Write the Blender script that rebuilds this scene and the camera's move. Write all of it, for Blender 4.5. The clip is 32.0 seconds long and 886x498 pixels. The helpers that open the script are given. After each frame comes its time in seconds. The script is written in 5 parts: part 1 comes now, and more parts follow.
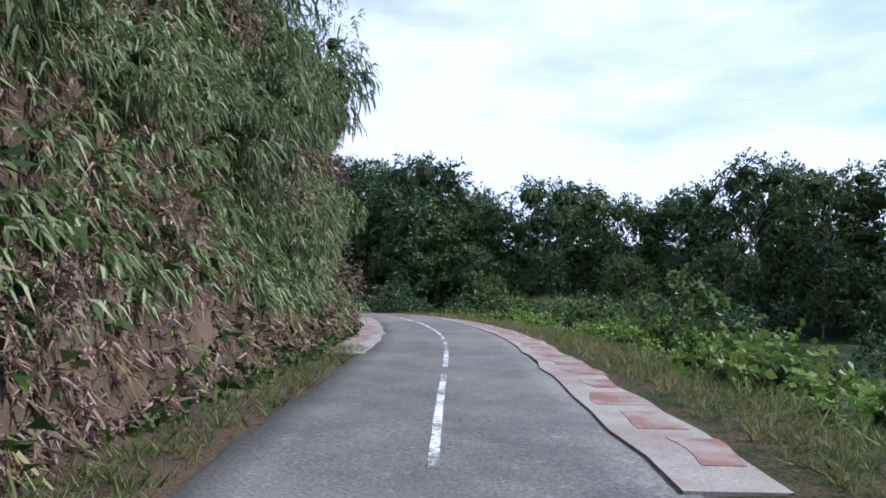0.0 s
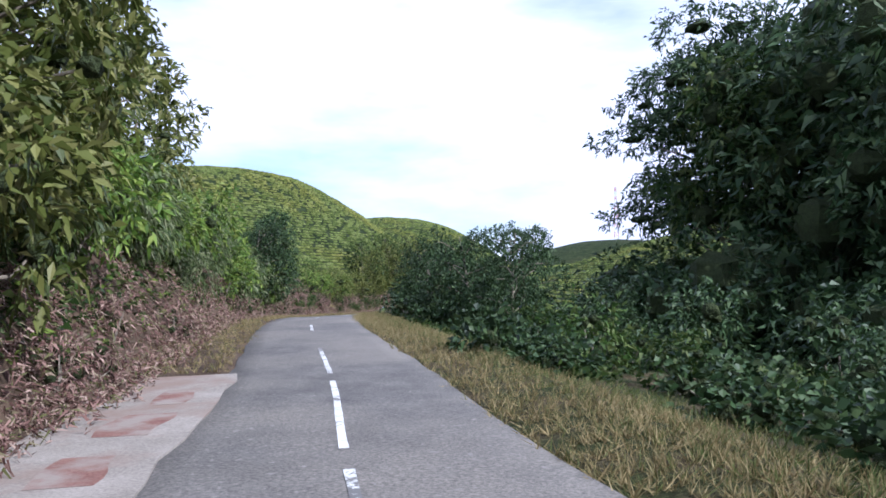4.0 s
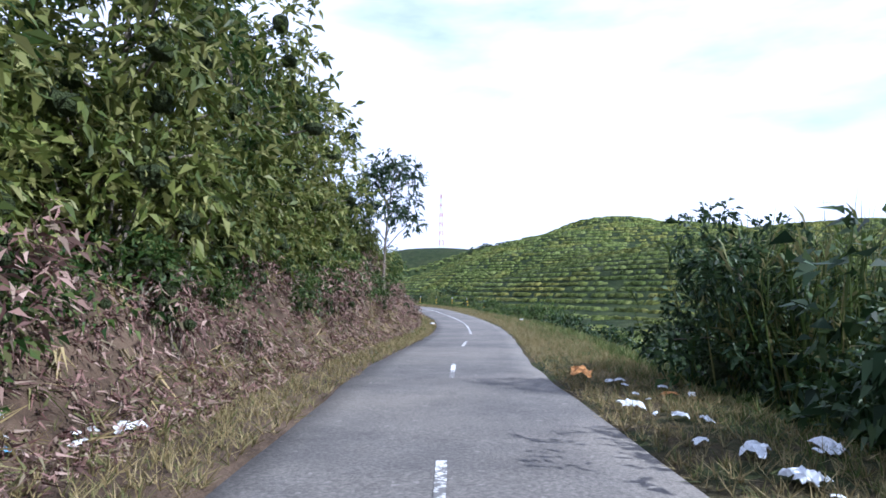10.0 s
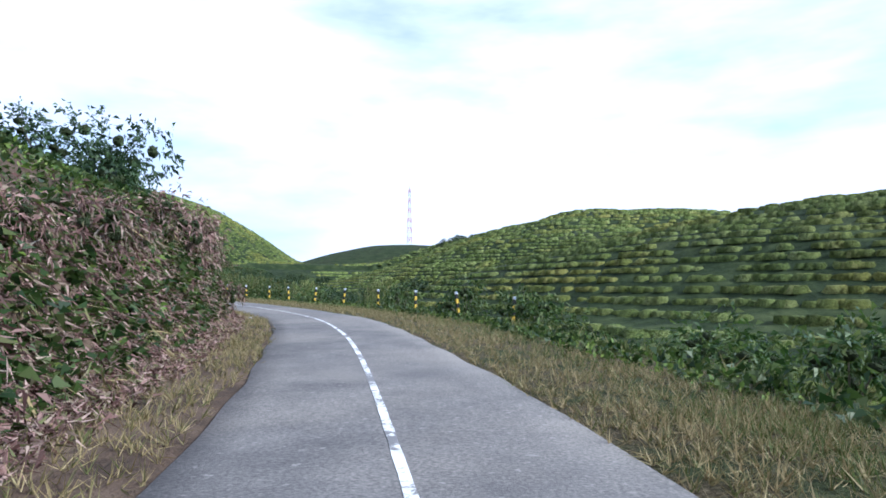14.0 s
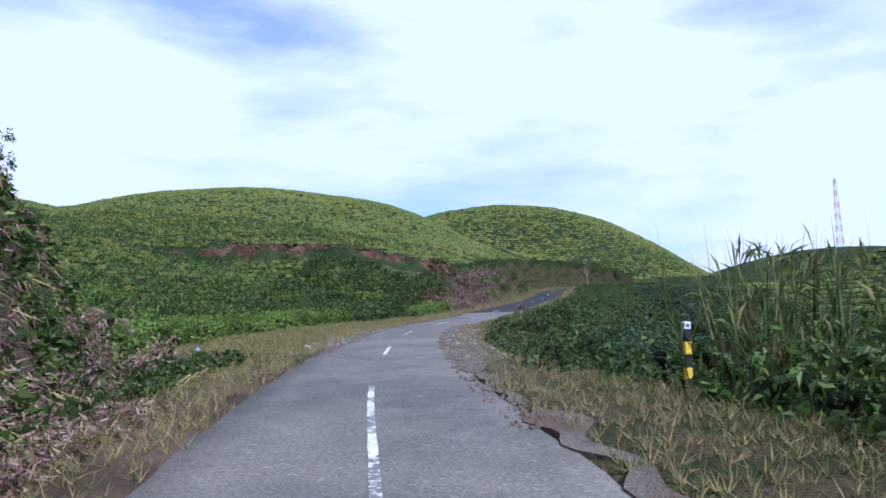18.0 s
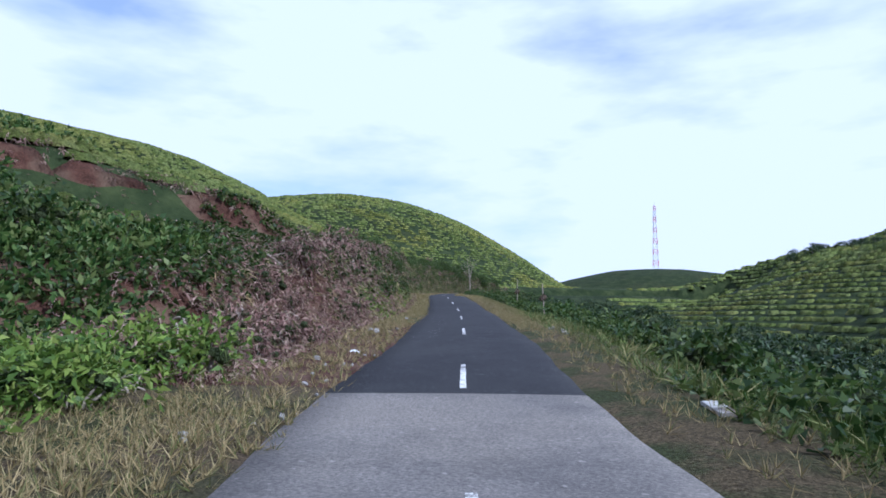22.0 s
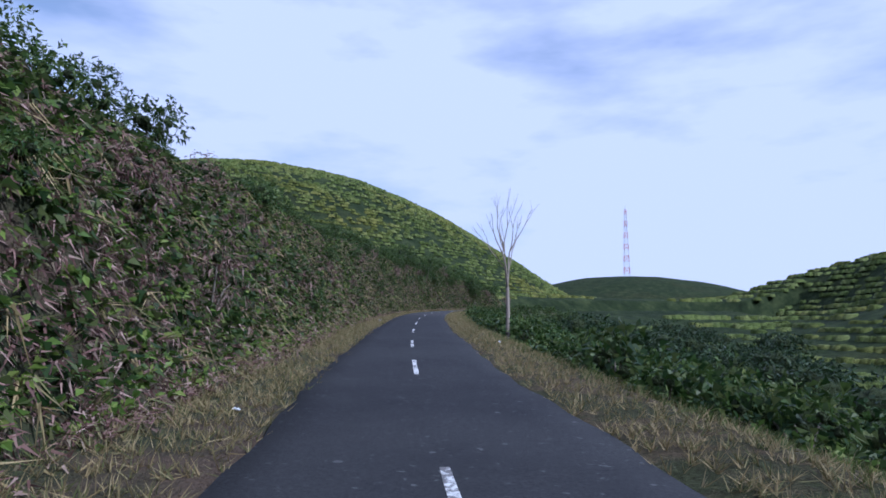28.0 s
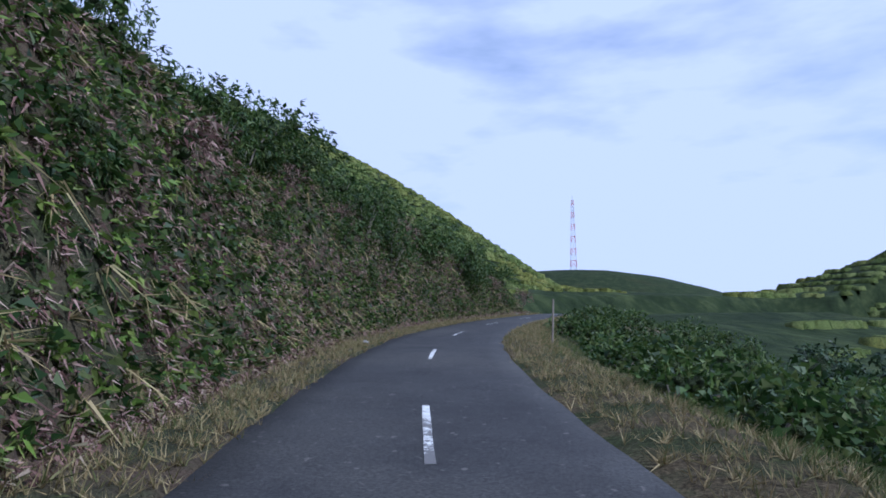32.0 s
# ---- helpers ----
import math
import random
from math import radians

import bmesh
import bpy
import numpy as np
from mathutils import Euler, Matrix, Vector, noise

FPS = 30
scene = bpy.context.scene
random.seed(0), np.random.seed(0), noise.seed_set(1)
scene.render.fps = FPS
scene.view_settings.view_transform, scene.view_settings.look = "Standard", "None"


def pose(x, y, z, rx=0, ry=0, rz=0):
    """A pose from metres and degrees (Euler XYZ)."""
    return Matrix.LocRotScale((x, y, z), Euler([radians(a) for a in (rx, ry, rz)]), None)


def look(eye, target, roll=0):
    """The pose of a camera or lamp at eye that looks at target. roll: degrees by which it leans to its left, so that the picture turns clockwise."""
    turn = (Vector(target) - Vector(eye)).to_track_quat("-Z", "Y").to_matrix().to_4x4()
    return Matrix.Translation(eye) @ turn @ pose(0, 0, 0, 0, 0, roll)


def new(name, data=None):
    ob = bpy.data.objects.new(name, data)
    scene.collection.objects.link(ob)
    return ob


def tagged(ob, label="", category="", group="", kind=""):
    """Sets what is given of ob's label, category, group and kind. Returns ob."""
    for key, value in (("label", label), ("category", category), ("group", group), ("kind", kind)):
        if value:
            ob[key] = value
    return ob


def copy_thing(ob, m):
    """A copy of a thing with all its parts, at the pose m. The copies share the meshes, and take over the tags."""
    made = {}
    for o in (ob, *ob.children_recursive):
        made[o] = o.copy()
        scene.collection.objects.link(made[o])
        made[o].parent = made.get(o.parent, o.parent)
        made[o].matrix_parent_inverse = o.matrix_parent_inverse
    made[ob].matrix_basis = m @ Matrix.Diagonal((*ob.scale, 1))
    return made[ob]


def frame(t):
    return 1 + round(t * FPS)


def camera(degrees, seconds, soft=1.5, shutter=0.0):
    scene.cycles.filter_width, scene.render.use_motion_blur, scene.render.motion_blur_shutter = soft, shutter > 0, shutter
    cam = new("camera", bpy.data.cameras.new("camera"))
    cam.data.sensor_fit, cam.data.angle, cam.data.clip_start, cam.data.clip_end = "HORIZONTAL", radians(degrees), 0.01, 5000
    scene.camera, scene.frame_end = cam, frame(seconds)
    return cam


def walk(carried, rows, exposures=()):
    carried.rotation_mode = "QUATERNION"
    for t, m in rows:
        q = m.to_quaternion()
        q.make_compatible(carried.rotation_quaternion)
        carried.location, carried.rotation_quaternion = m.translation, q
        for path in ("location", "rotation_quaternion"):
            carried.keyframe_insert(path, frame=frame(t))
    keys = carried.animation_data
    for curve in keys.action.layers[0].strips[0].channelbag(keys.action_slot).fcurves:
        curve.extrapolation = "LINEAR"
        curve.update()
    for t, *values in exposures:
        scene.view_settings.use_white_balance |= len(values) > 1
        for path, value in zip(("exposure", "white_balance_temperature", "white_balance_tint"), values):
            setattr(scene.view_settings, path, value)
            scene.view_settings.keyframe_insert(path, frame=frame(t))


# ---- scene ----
cam = camera(70.0, 32.0, soft=1.7)
PATH = [
    (0.0, look((-2.69, -1.66, 1.16), (-1.95, 8.30, 1.65), 1.0)),
    (0.5, look((-2.38, 5.43, 1.02), (-1.32, 15.36, 1.48), 2.3)),
    (1.0, look((-2.09, 12.42, 0.91), (-1.01, 22.34, 1.48), 1.5)),
    (1.5, look((-2.01, 19.14, 0.84), (-1.19, 29.08, 1.55), 0.9)),
    (2.0, look((-2.27, 25.42, 0.73), (-2.08, 35.38, 1.59), 0.7)),
    (2.5, look((-3.09, 31.21, 0.58), (-3.86, 41.16, 1.19), 1.5)),
    (3.0, look((-4.36, 36.51, 0.41), (-6.41, 46.29, 0.83), -0.2)),
    (3.5, look((-6.02, 41.19, 0.20), (-9.30, 50.63, 0.62), -0.4)),
    (4.0, look((-8.19, 45.51, -0.02), (-12.65, 54.45, 0.47), -1.0)),
    (4.5, look((-10.71, 49.65, -0.22), (-16.04, 58.08, 0.45), -1.6)),
    (5.0, look((-14.39, 54.50, -0.29), (-20.23, 62.57, 0.54), 0.0)),
    (5.5, look((-18.77, 59.90, -0.25), (-24.90, 67.76, 0.47), 0.0)),
    (6.0, look((-23.38, 65.48, -0.21), (-29.55, 73.33, 0.38), 0.0)),
    (6.5, look((-27.71, 70.83, -0.33), (-33.62, 78.88, 0.17), -1.4)),
    (7.0, look((-31.78, 76.13, -0.61), (-37.16, 84.54, -0.00), 0.3)),
    (7.5, look((-35.46, 81.75, -0.96), (-40.25, 90.51, -0.45), 0.7)),
    (8.0, look((-38.67, 87.69, -1.29), (-42.76, 96.79, -0.73), -0.2)),
    (8.5, look((-41.46, 93.66, -1.59), (-44.87, 103.05, -1.02), -0.8)),
    (9.0, look((-43.78, 99.50, -1.84), (-46.51, 109.11, -1.38), -0.2)),
    (9.5, look((-45.54, 105.21, -2.09), (-47.63, 114.97, -1.57), 0.5)),
    (10.0, look((-46.87, 110.97, -2.27), (-48.55, 120.81, -1.66), -0.3)),
    (10.5, look((-48.07, 116.81, -2.39), (-49.41, 126.71, -1.85), -0.4)),
    (11.0, look((-49.10, 122.81, -2.53), (-50.08, 132.75, -2.01), -1.0)),
    (11.5, look((-49.90, 128.85, -2.72), (-50.63, 138.81, -2.19), 0.4)),
    (12.0, look((-50.60, 134.85, -2.90), (-51.20, 144.82, -2.35), -0.4)),
    (12.5, look((-51.32, 140.73, -3.05), (-51.87, 150.71, -2.55), 0.1)),
    (13.0, look((-52.09, 146.37, -3.18), (-52.73, 156.34, -2.73), 0.6)),
    (13.5, look((-52.93, 151.83, -3.30), (-53.74, 161.79, -2.78), 0.2)),
    (14.0, look((-53.93, 157.60, -3.33), (-55.12, 167.51, -2.73), 0.0)),
    (14.5, look((-55.06, 163.47, -3.28), (-56.77, 173.31, -2.66), 0.0)),
    (15.0, look((-56.61, 169.39, -3.19), (-58.96, 179.09, -2.55), 0.0)),
    (15.5, look((-58.81, 175.26, -3.14), (-61.92, 184.74, -2.43), 1.5)),
    (16.0, look((-61.92, 181.20, -3.10), (-65.82, 190.38, -2.28), 2.2)),
    (16.5, look((-65.44, 186.86, -3.01), (-70.19, 195.63, -2.21), 1.2)),
    (17.0, look((-69.23, 192.17, -2.96), (-74.73, 200.49, -2.15), -0.5)),
    (17.5, look((-73.34, 197.08, -2.91), (-79.50, 204.91, -2.12), -1.6)),
    (18.0, look((-77.67, 201.65, -2.83), (-84.23, 209.13, -1.85), -1.8)),
    (18.5, look((-81.95, 205.93, -2.73), (-88.69, 213.26, -1.84), -2.3)),
    (19.0, look((-86.03, 210.01, -2.61), (-92.73, 217.38, -1.66), -2.2)),
    (19.5, look((-89.82, 213.95, -2.46), (-96.42, 221.41, -1.52), -2.2)),
    (20.0, look((-93.35, 217.74, -2.40), (-99.79, 225.33, -1.40), -3.2)),
    (20.5, look((-96.62, 221.48, -2.30), (-102.79, 229.27, -1.24), -0.5)),
    (21.0, look((-99.76, 225.47, -2.15), (-105.27, 233.76, -1.12), 0.3)),
    (21.5, look((-102.68, 229.96, -2.00), (-107.51, 238.66, -0.99), 0.1)),
    (22.0, look((-105.23, 234.82, -1.90), (-109.66, 243.73, -0.86), 0.4)),
    (22.5, look((-107.80, 239.70, -1.75), (-111.91, 248.74, -0.57), 1.8)),
    (23.0, look((-110.30, 244.67, -1.46), (-114.21, 253.80, -0.32), 2.9)),
    (23.5, look((-112.86, 249.89, -1.20), (-116.69, 259.05, 0.02), 2.1)),
    (24.0, look((-115.51, 255.28, -0.94), (-119.27, 264.44, 0.44), 2.1)),
    (24.5, look((-118.14, 260.78, -0.64), (-121.75, 270.02, 0.65), 1.8)),
    (25.0, look((-120.67, 266.37, -0.39), (-124.20, 275.65, 0.83), 0.9)),
    (25.5, look((-123.28, 271.93, -0.12), (-126.80, 281.22, 1.05), 0.7)),
    (26.0, look((-126.30, 277.97, 0.27), (-129.90, 287.23, 1.35), 0.0)),
    (26.5, look((-129.84, 284.29, 0.79), (-133.53, 293.52, 1.91), 0.0)),
    (27.0, look((-133.51, 290.75, 1.31), (-137.23, 299.97, 2.37), 0.0)),
    (27.5, look((-136.88, 297.18, 1.67), (-140.62, 306.37, 2.84), 0.9)),
    (28.0, look((-139.95, 303.66, 1.88), (-143.75, 312.83, 3.05), 0.3)),
    (28.5, look((-143.14, 310.16, 2.11), (-146.96, 319.33, 3.26), -0.8)),
    (29.0, look((-146.37, 316.70, 2.38), (-150.18, 325.89, 3.43), -0.9)),
    (29.5, look((-149.55, 323.32, 2.66), (-153.27, 332.54, 3.76), -0.3)),
    (30.0, look((-152.65, 329.99, 2.93), (-156.26, 339.24, 4.13), -0.3)),
    (30.5, look((-155.69, 336.76, 3.24), (-159.13, 346.07, 4.44), -1.2)),
    (31.0, look((-158.63, 343.60, 3.57), (-161.89, 352.97, 4.83), -0.4)),
    (31.5, look((-161.43, 350.50, 3.89), (-164.51, 359.93, 5.12), 0.6)),
    (32.0, look((-164.07, 357.46, 4.18), (-166.94, 366.98, 5.27), 0.0)),
]
EXPOSE = [(0.0, 0.42, 5150, 10), (1.5, 0.25, 5150, 12), (2.2, 0.28, 5150, 14), (3.0, 0.52, 5180, 10), (4.0, 0.58, 5200, 14), (7.0, 0.5, 5050, 12), (9.0, 0.7, 5050, 12), (13.5, 0.65, 5050, 8), (15.5, 0.3, 4950, 10), (21.0, 0.22, 4900, 12), (23.2, 0.12, 4850, 14), (25.0, -0.15, 4800, 18), (32.0, -0.15, 4700, 14)]
walk(cam, PATH, EXPOSE)

# ---- sky, clouds and sun ----
SUN_AZ, SUN_EL = -99.0, 38.0          # degrees: azimuth counter-clockwise from +y, elevation


def make_world():
    w = bpy.data.worlds.new("sky")
    scene.world = w
    w.use_nodes = True
    nt = w.node_tree
    nt.nodes.clear()
    N, L = nt.nodes.new, nt.links.new
    out, bg = N("ShaderNodeOutputWorld"), N("ShaderNodeBackground")
    sky = N("ShaderNodeTexSky")
    sky.sky_type, sky.sun_disc = "NISHITA", False
    sky.sun_elevation, sky.sun_rotation = radians(SUN_EL), radians(-SUN_AZ)
    sky.air_density, sky.dust_density, sky.ozone_density = 1.0, 1.2, 1.5
    co, mp = N("ShaderNodeTexCoord"), N("ShaderNodeMapping")
    mp.inputs["Scale"].default_value = (1.0, 1.0, 3.4)
    mp.inputs["Rotation"].default_value = (0.0, 0.12, 0.5)
    mp.inputs["Location"].default_value = (0.35, 0.1, 0.2)
    no = N("ShaderNodeTexNoise")
    no.inputs["Scale"].default_value, no.inputs["Detail"].default_value, no.inputs["Roughness"].default_value = 1.5, 6.0, 0.52
    ra = N("ShaderNodeValToRGB")
    ra.color_ramp.elements[0].position, ra.color_ramp.elements[1].position = 0.38, 0.53
    ra.color_ramp.elements[0].color = (0.34, 0.34, 0.34, 1)
    mul = N("ShaderNodeMix")
    mul.data_type = "RGBA"
    L(co.outputs["Generated"], mp.inputs["Vector"])
    L(mp.outputs["Vector"], no.inputs["Vector"])
    L(no.outputs["Fac"], ra.inputs["Fac"])
    L(ra.outputs["Color"], mul.inputs["Factor"])
    bright = N("ShaderNodeMix")
    bright.data_type, bright.blend_type = "RGBA", "MULTIPLY"
    bright.inputs["Factor"].default_value = 1.0
    bright.inputs["B"].default_value = (1.9, 2.3, 2.2, 1.0)
    L(sky.outputs["Color"], bright.inputs["A"])
    L(bright.outputs["Result"], mul.inputs["A"])
    mul.inputs["B"].default_value = (16.6, 16.3, 18.4, 1.0)
    L(mul.outputs["Result"], bg.inputs["Color"])
    bg.inputs["Strength"].default_value = 0.051
    L(bg.outputs["Background"], out.inputs["Surface"])


make_world()
sun_data = bpy.data.lights.new("sun", "SUN")
sun_data.energy, sun_data.angle, sun_data.color = 5.0, radians(0.6), (1.0, 0.93, 0.82)
sun = new("sun", sun_data)
sun_dir = Vector((-math.sin(radians(SUN_AZ)) * math.cos(radians(SUN_EL)), math.cos(radians(SUN_AZ)) * math.cos(radians(SUN_EL)), math.sin(radians(SUN_EL))))
sun.matrix_world = look(sun_dir * 300, (0, 0, 0))

# ---- materials ----


def nodes_of(name):
    m = bpy.data.materials.new(name)
    m.use_nodes = True
    nt = m.node_tree
    return m, nt, nt.nodes["Principled BSDF"]


def texture(nt, scale, detail=4.0, rough=0.6, kind="noise", coords="Object"):
    co = nt.nodes.new("ShaderNodeTexCoord")
    if kind == "voronoi":
        t = nt.nodes.new("ShaderNodeTexVoronoi")
        t.inputs["Scale"].default_value = scale
        nt.links.new(co.outputs[coords], t.inputs["Vector"])
        return t.outputs["Distance"]
    t = nt.nodes.new("ShaderNodeTexNoise")
    t.inputs["Scale"].default_value, t.inputs["Detail"].default_value, t.inputs["Roughness"].default_value = scale, detail, rough
    nt.links.new(co.outputs[coords], t.inputs["Vector"])
    return t.outputs["Fac"]


def ramp(nt, source, stops):
    r = nt.nodes.new("ShaderNodeValToRGB")
    els = r.color_ramp.elements
    while len(els) < len(stops):
        els.new(0.5)
    for e, (p, c) in zip(els, stops):
        e.position, e.color = p, (*c, 1.0)
    nt.links.new(source, r.inputs["Fac"])
    return r.outputs["Color"]


def mixed(nt, fac, a, b, mode="MIX"):
    m = nt.nodes.new("ShaderNodeMix")
    m.data_type, m.blend_type = "RGBA", mode
    for sock, v in (("Factor", fac), ("A", a), ("B", b)):
        if isinstance(v, (int, float)):
            m.inputs[sock].default_value = v
        elif isinstance(v, tuple):
            m.inputs[sock].default_value = (*v, 1.0)
        else:
            nt.links.new(v, m.inputs[sock])
    return m.outputs["Result"]


def bump(nt, bsdf, source, strength, distance):
    b = nt.nodes.new("ShaderNodeBump")
    b.inputs["Strength"].default_value, b.inputs["Distance"].default_value = strength, distance
    nt.links.new(source, b.inputs["Height"])
    nt.links.new(b.outputs["Normal"], bsdf.inputs["Normal"])


def surface(name, dark, light, scale=3.0, fine=40.0, rough=0.85, relief=0.4, depth=0.02, stain=None, stain_scale=0.4):
    """A rough mineral or wooden surface: two tones at one scale, fine grain at another, and broad stains."""
    m, nt, b = nodes_of(name)
    c = ramp(nt, texture(nt, scale, 6.0), [(0.32, dark), (0.68, light)])
    g = texture(nt, fine, 3.0, 0.7)
    c = mixed(nt, 0.45, c, ramp(nt, g, [(0.3, tuple(0.55 * v for v in dark)), (0.7, tuple(min(1, 1.25 * v) for v in light))]))
    if stain:
        c = mixed(nt, ramp(nt, texture(nt, stain_scale, 5.0), [(0.45, (0, 0, 0)), (0.62, (1, 1, 1))]), c, stain)
    nt.links.new(c, b.inputs["Base Color"])
    b.inputs["Roughness"].default_value = rough
    b.inputs["Specular IOR Level"].default_value = 0.18
    bump(nt, b, g, relief, depth)
    return m


def paved(name, dark, light, patch, chip):
    """Asphalt: mottled binder, pale stone chips, worn dusty patches and fine cracks."""
    m, nt, b = nodes_of(name)
    c = ramp(nt, texture(nt, 1.1, 6.0), [(0.32, dark), (0.68, light)])
    c = mixed(nt, ramp(nt, texture(nt, 0.22, 5.0), [(0.44, (0, 0, 0)), (0.64, (0.8, 0.8, 0.8))]), c, patch)
    grain = texture(nt, 26.0, 4.0, 0.8)
    c = mixed(nt, 0.7, c, ramp(nt, grain, [(0.34, (0.35, 0.35, 0.35)), (0.52, (1.0, 1.0, 1.0)), (0.72, (1.9, 1.85, 1.8))]), "MULTIPLY")
    spots = texture(nt, 9.0, 2.0, 0.5)
    c = mixed(nt, ramp(nt, spots, [(0.66, (0, 0, 0)), (0.74, (0.7, 0.7, 0.7))]), c, chip)
    nt.links.new(c, b.inputs["Base Color"])
    b.inputs["Roughness"].default_value = 0.85
    b.inputs["Specular IOR Level"].default_value = 0.2
    bump(nt, b, grain, 0.7, 0.012)
    return m


def muted(c, by=0.04):
    """The colour with part of its strength taken out, as dust and haze do."""
    g = 0.3 * c[0] + 0.55 * c[1] + 0.15 * c[2]
    return tuple(v + (g - v) * by for v in c)


def leafy(name, tones, rough=0.5, through_light=0.35, spec=0.22):
    """Leaves: each leaf takes a tone of its own, each plant a shade of its own; light passes through them."""
    tones = [muted(t) for t in tones]
    m, nt, b = nodes_of(name)
    geo, inf = nt.nodes.new("ShaderNodeNewGeometry"), nt.nodes.new("ShaderNodeObjectInfo")
    n = len(tones)
    c = ramp(nt, geo.outputs["Random Per Island"], [((i + 0.5) / n, t) for i, t in enumerate(tones)])
    v = nt.nodes.new("ShaderNodeHueSaturation")
    mr = nt.nodes.new("ShaderNodeMapRange")
    mr.inputs["To Min"].default_value, mr.inputs["To Max"].default_value = 0.75, 1.25
    nt.links.new(inf.outputs["Random"], mr.inputs["Value"])
    nt.links.new(mr.outputs["Result"], v.inputs["Value"])
    nt.links.new(c, v.inputs["Color"])
    nt.links.new(v.outputs["Color"], b.inputs["Base Color"])
    b.inputs["Roughness"].default_value = rough
    b.inputs["Specular IOR Level"].default_value = spec
    tr, mx = nt.nodes.new("ShaderNodeBsdfTranslucent"), nt.nodes.new("ShaderNodeMixShader")
    nt.links.new(v.outputs["Color"], tr.inputs["Color"])
    mx.inputs["Fac"].default_value = through_light
    nt.links.new(b.outputs["BSDF"], mx.inputs[1])
    nt.links.new(tr.outputs["BSDF"], mx.inputs[2])
    nt.links.new(mx.outputs["Shader"], nt.nodes["Material Output"].inputs["Surface"])
    return m


M_ASPHALT = paved("worn_asphalt", (0.090, 0.083, 0.079), (0.148, 0.136, 0.126), (0.185, 0.166, 0.145), (0.25, 0.23, 0.21))
M_GREYASPHALT = paved("dusty_dark_asphalt", (0.030, 0.029, 0.030), (0.046, 0.045, 0.045), (0.060, 0.057, 0.053), (0.13, 0.12, 0.11))
M_NEWASPHALT = paved("new_asphalt", (0.014, 0.014, 0.016), (0.023, 0.023, 0.025), (0.030, 0.030, 0.031), (0.10, 0.10, 0.10))
def worn_paint():
    """White road paint, cracked and rubbed through to the asphalt in patches."""
    m, nt, b = nodes_of("road_paint")
    c = ramp(nt, texture(nt, 4.0, 6.0), [(0.32, (0.40, 0.39, 0.37)), (0.68, (0.72, 0.71, 0.68))])
    flake = mixed(nt, 0.45, texture(nt, 11.0, 5.0, 0.75), texture(nt, 0.9, 3.0, 0.5))
    c = mixed(nt, ramp(nt, flake, [(0.49, (0, 0, 0)), (0.54, (1, 1, 1))]), c, (0.12, 0.112, 0.106))
    nt.links.new(c, b.inputs["Base Color"])
    b.inputs["Roughness"].default_value = 0.7
    bump(nt, b, flake, 0.3, 0.004)
    return m


M_PAINT = worn_paint()
M_SOIL = surface("red_soil", (0.030, 0.014, 0.010), (0.105, 0.046, 0.030), 1.4, 12.0, 0.95, 1.0, 0.14, (0.12, 0.075, 0.05), 0.7)
M_ORANGE = surface("orange_clay", (0.095, 0.045, 0.022), (0.29, 0.155, 0.078), 1.6, 9.0, 0.95, 1.0, 0.12, (0.085, 0.045, 0.026), 1.1)
M_CONCRETE = surface("old_concrete", (0.19, 0.165, 0.14), (0.33, 0.29, 0.255), 1.2, 30.0, 0.9, 0.4, 0.01, (0.22, 0.16, 0.13), 0.8)
M_REDPAINT = surface("faded_red_paint", (0.14, 0.06, 0.048), (0.24, 0.135, 0.11), 2.5, 30.0, 0.85, 0.4, 0.01, (0.26, 0.215, 0.185), 1.6)
M_BARK = surface("grey_bark", (0.10, 0.08, 0.06), (0.28, 0.24, 0.19), 3.0, 30.0, 0.9, 0.8, 0.02)
M_PALEBARK = surface("pale_dead_wood", (0.16, 0.13, 0.10), (0.36, 0.30, 0.25), 3.0, 25.0, 0.9, 0.6, 0.02)

# ---- the road's line and the lie of the land ----
ROAD = np.array([(-1.95, -21.64, 0.02),
                 (-2.64, -1.69, -0.34),
                 (-1.21, 20.54, -0.68),
                 (-3.96, 38.76, -1.18),
                 (-13.17, 52.36, -1.77),
                 (-27.00, 69.46, -1.80),
                 (-38.40, 88.05, -2.79),
                 (-45.67, 106.13, -3.62),
                 (-49.10, 125.33, -4.11),
                 (-51.15, 144.44, -4.63),
                 (-54.67, 161.96, -4.79),
                 (-61.85, 181.73, -4.60),
                 (-74.07, 197.97, -4.39),
                 (-87.96, 211.10, -4.05),
                 (-99.00, 223.79, -3.71),
                 (-106.98, 238.84, -3.28),
                 (-114.74, 255.65, -2.44),
                 (-123.32, 273.46, -1.54),
                 (-134.06, 293.74, -0.04),
                 (-144.78, 314.21, 0.77),
                 (-154.81, 335.52, 1.68),
                 (-163.91, 357.53, 2.68),
                 (-170.51, 379.53, 3.44),
                 (-171.30, 401.53, 4.19),
                 (-167.20, 423.03, 4.89),
                 (-158.70, 441.53, 5.39),
                 (-147.70, 458.53, 5.69),
                 (-135.70, 475.53, 5.89)])
HALF = 1.92                      # half the road's width
STEPS = 32


def spline(nodes, steps):
    out = []
    p = np.vstack([2 * nodes[0] - nodes[1], nodes, 2 * nodes[-1] - nodes[-2]])
    for k in range(1, len(p) - 2):
        for f in np.arange(steps) / steps:
            a, b, c, d = p[k - 1:k + 3]
            out.append(0.5 * (2 * b + (c - a) * f + (2 * a - 5 * b + 4 * c - d) * f * f + (3 * b - a - 3 * c + d) * f ** 3))
    return np.array(out)


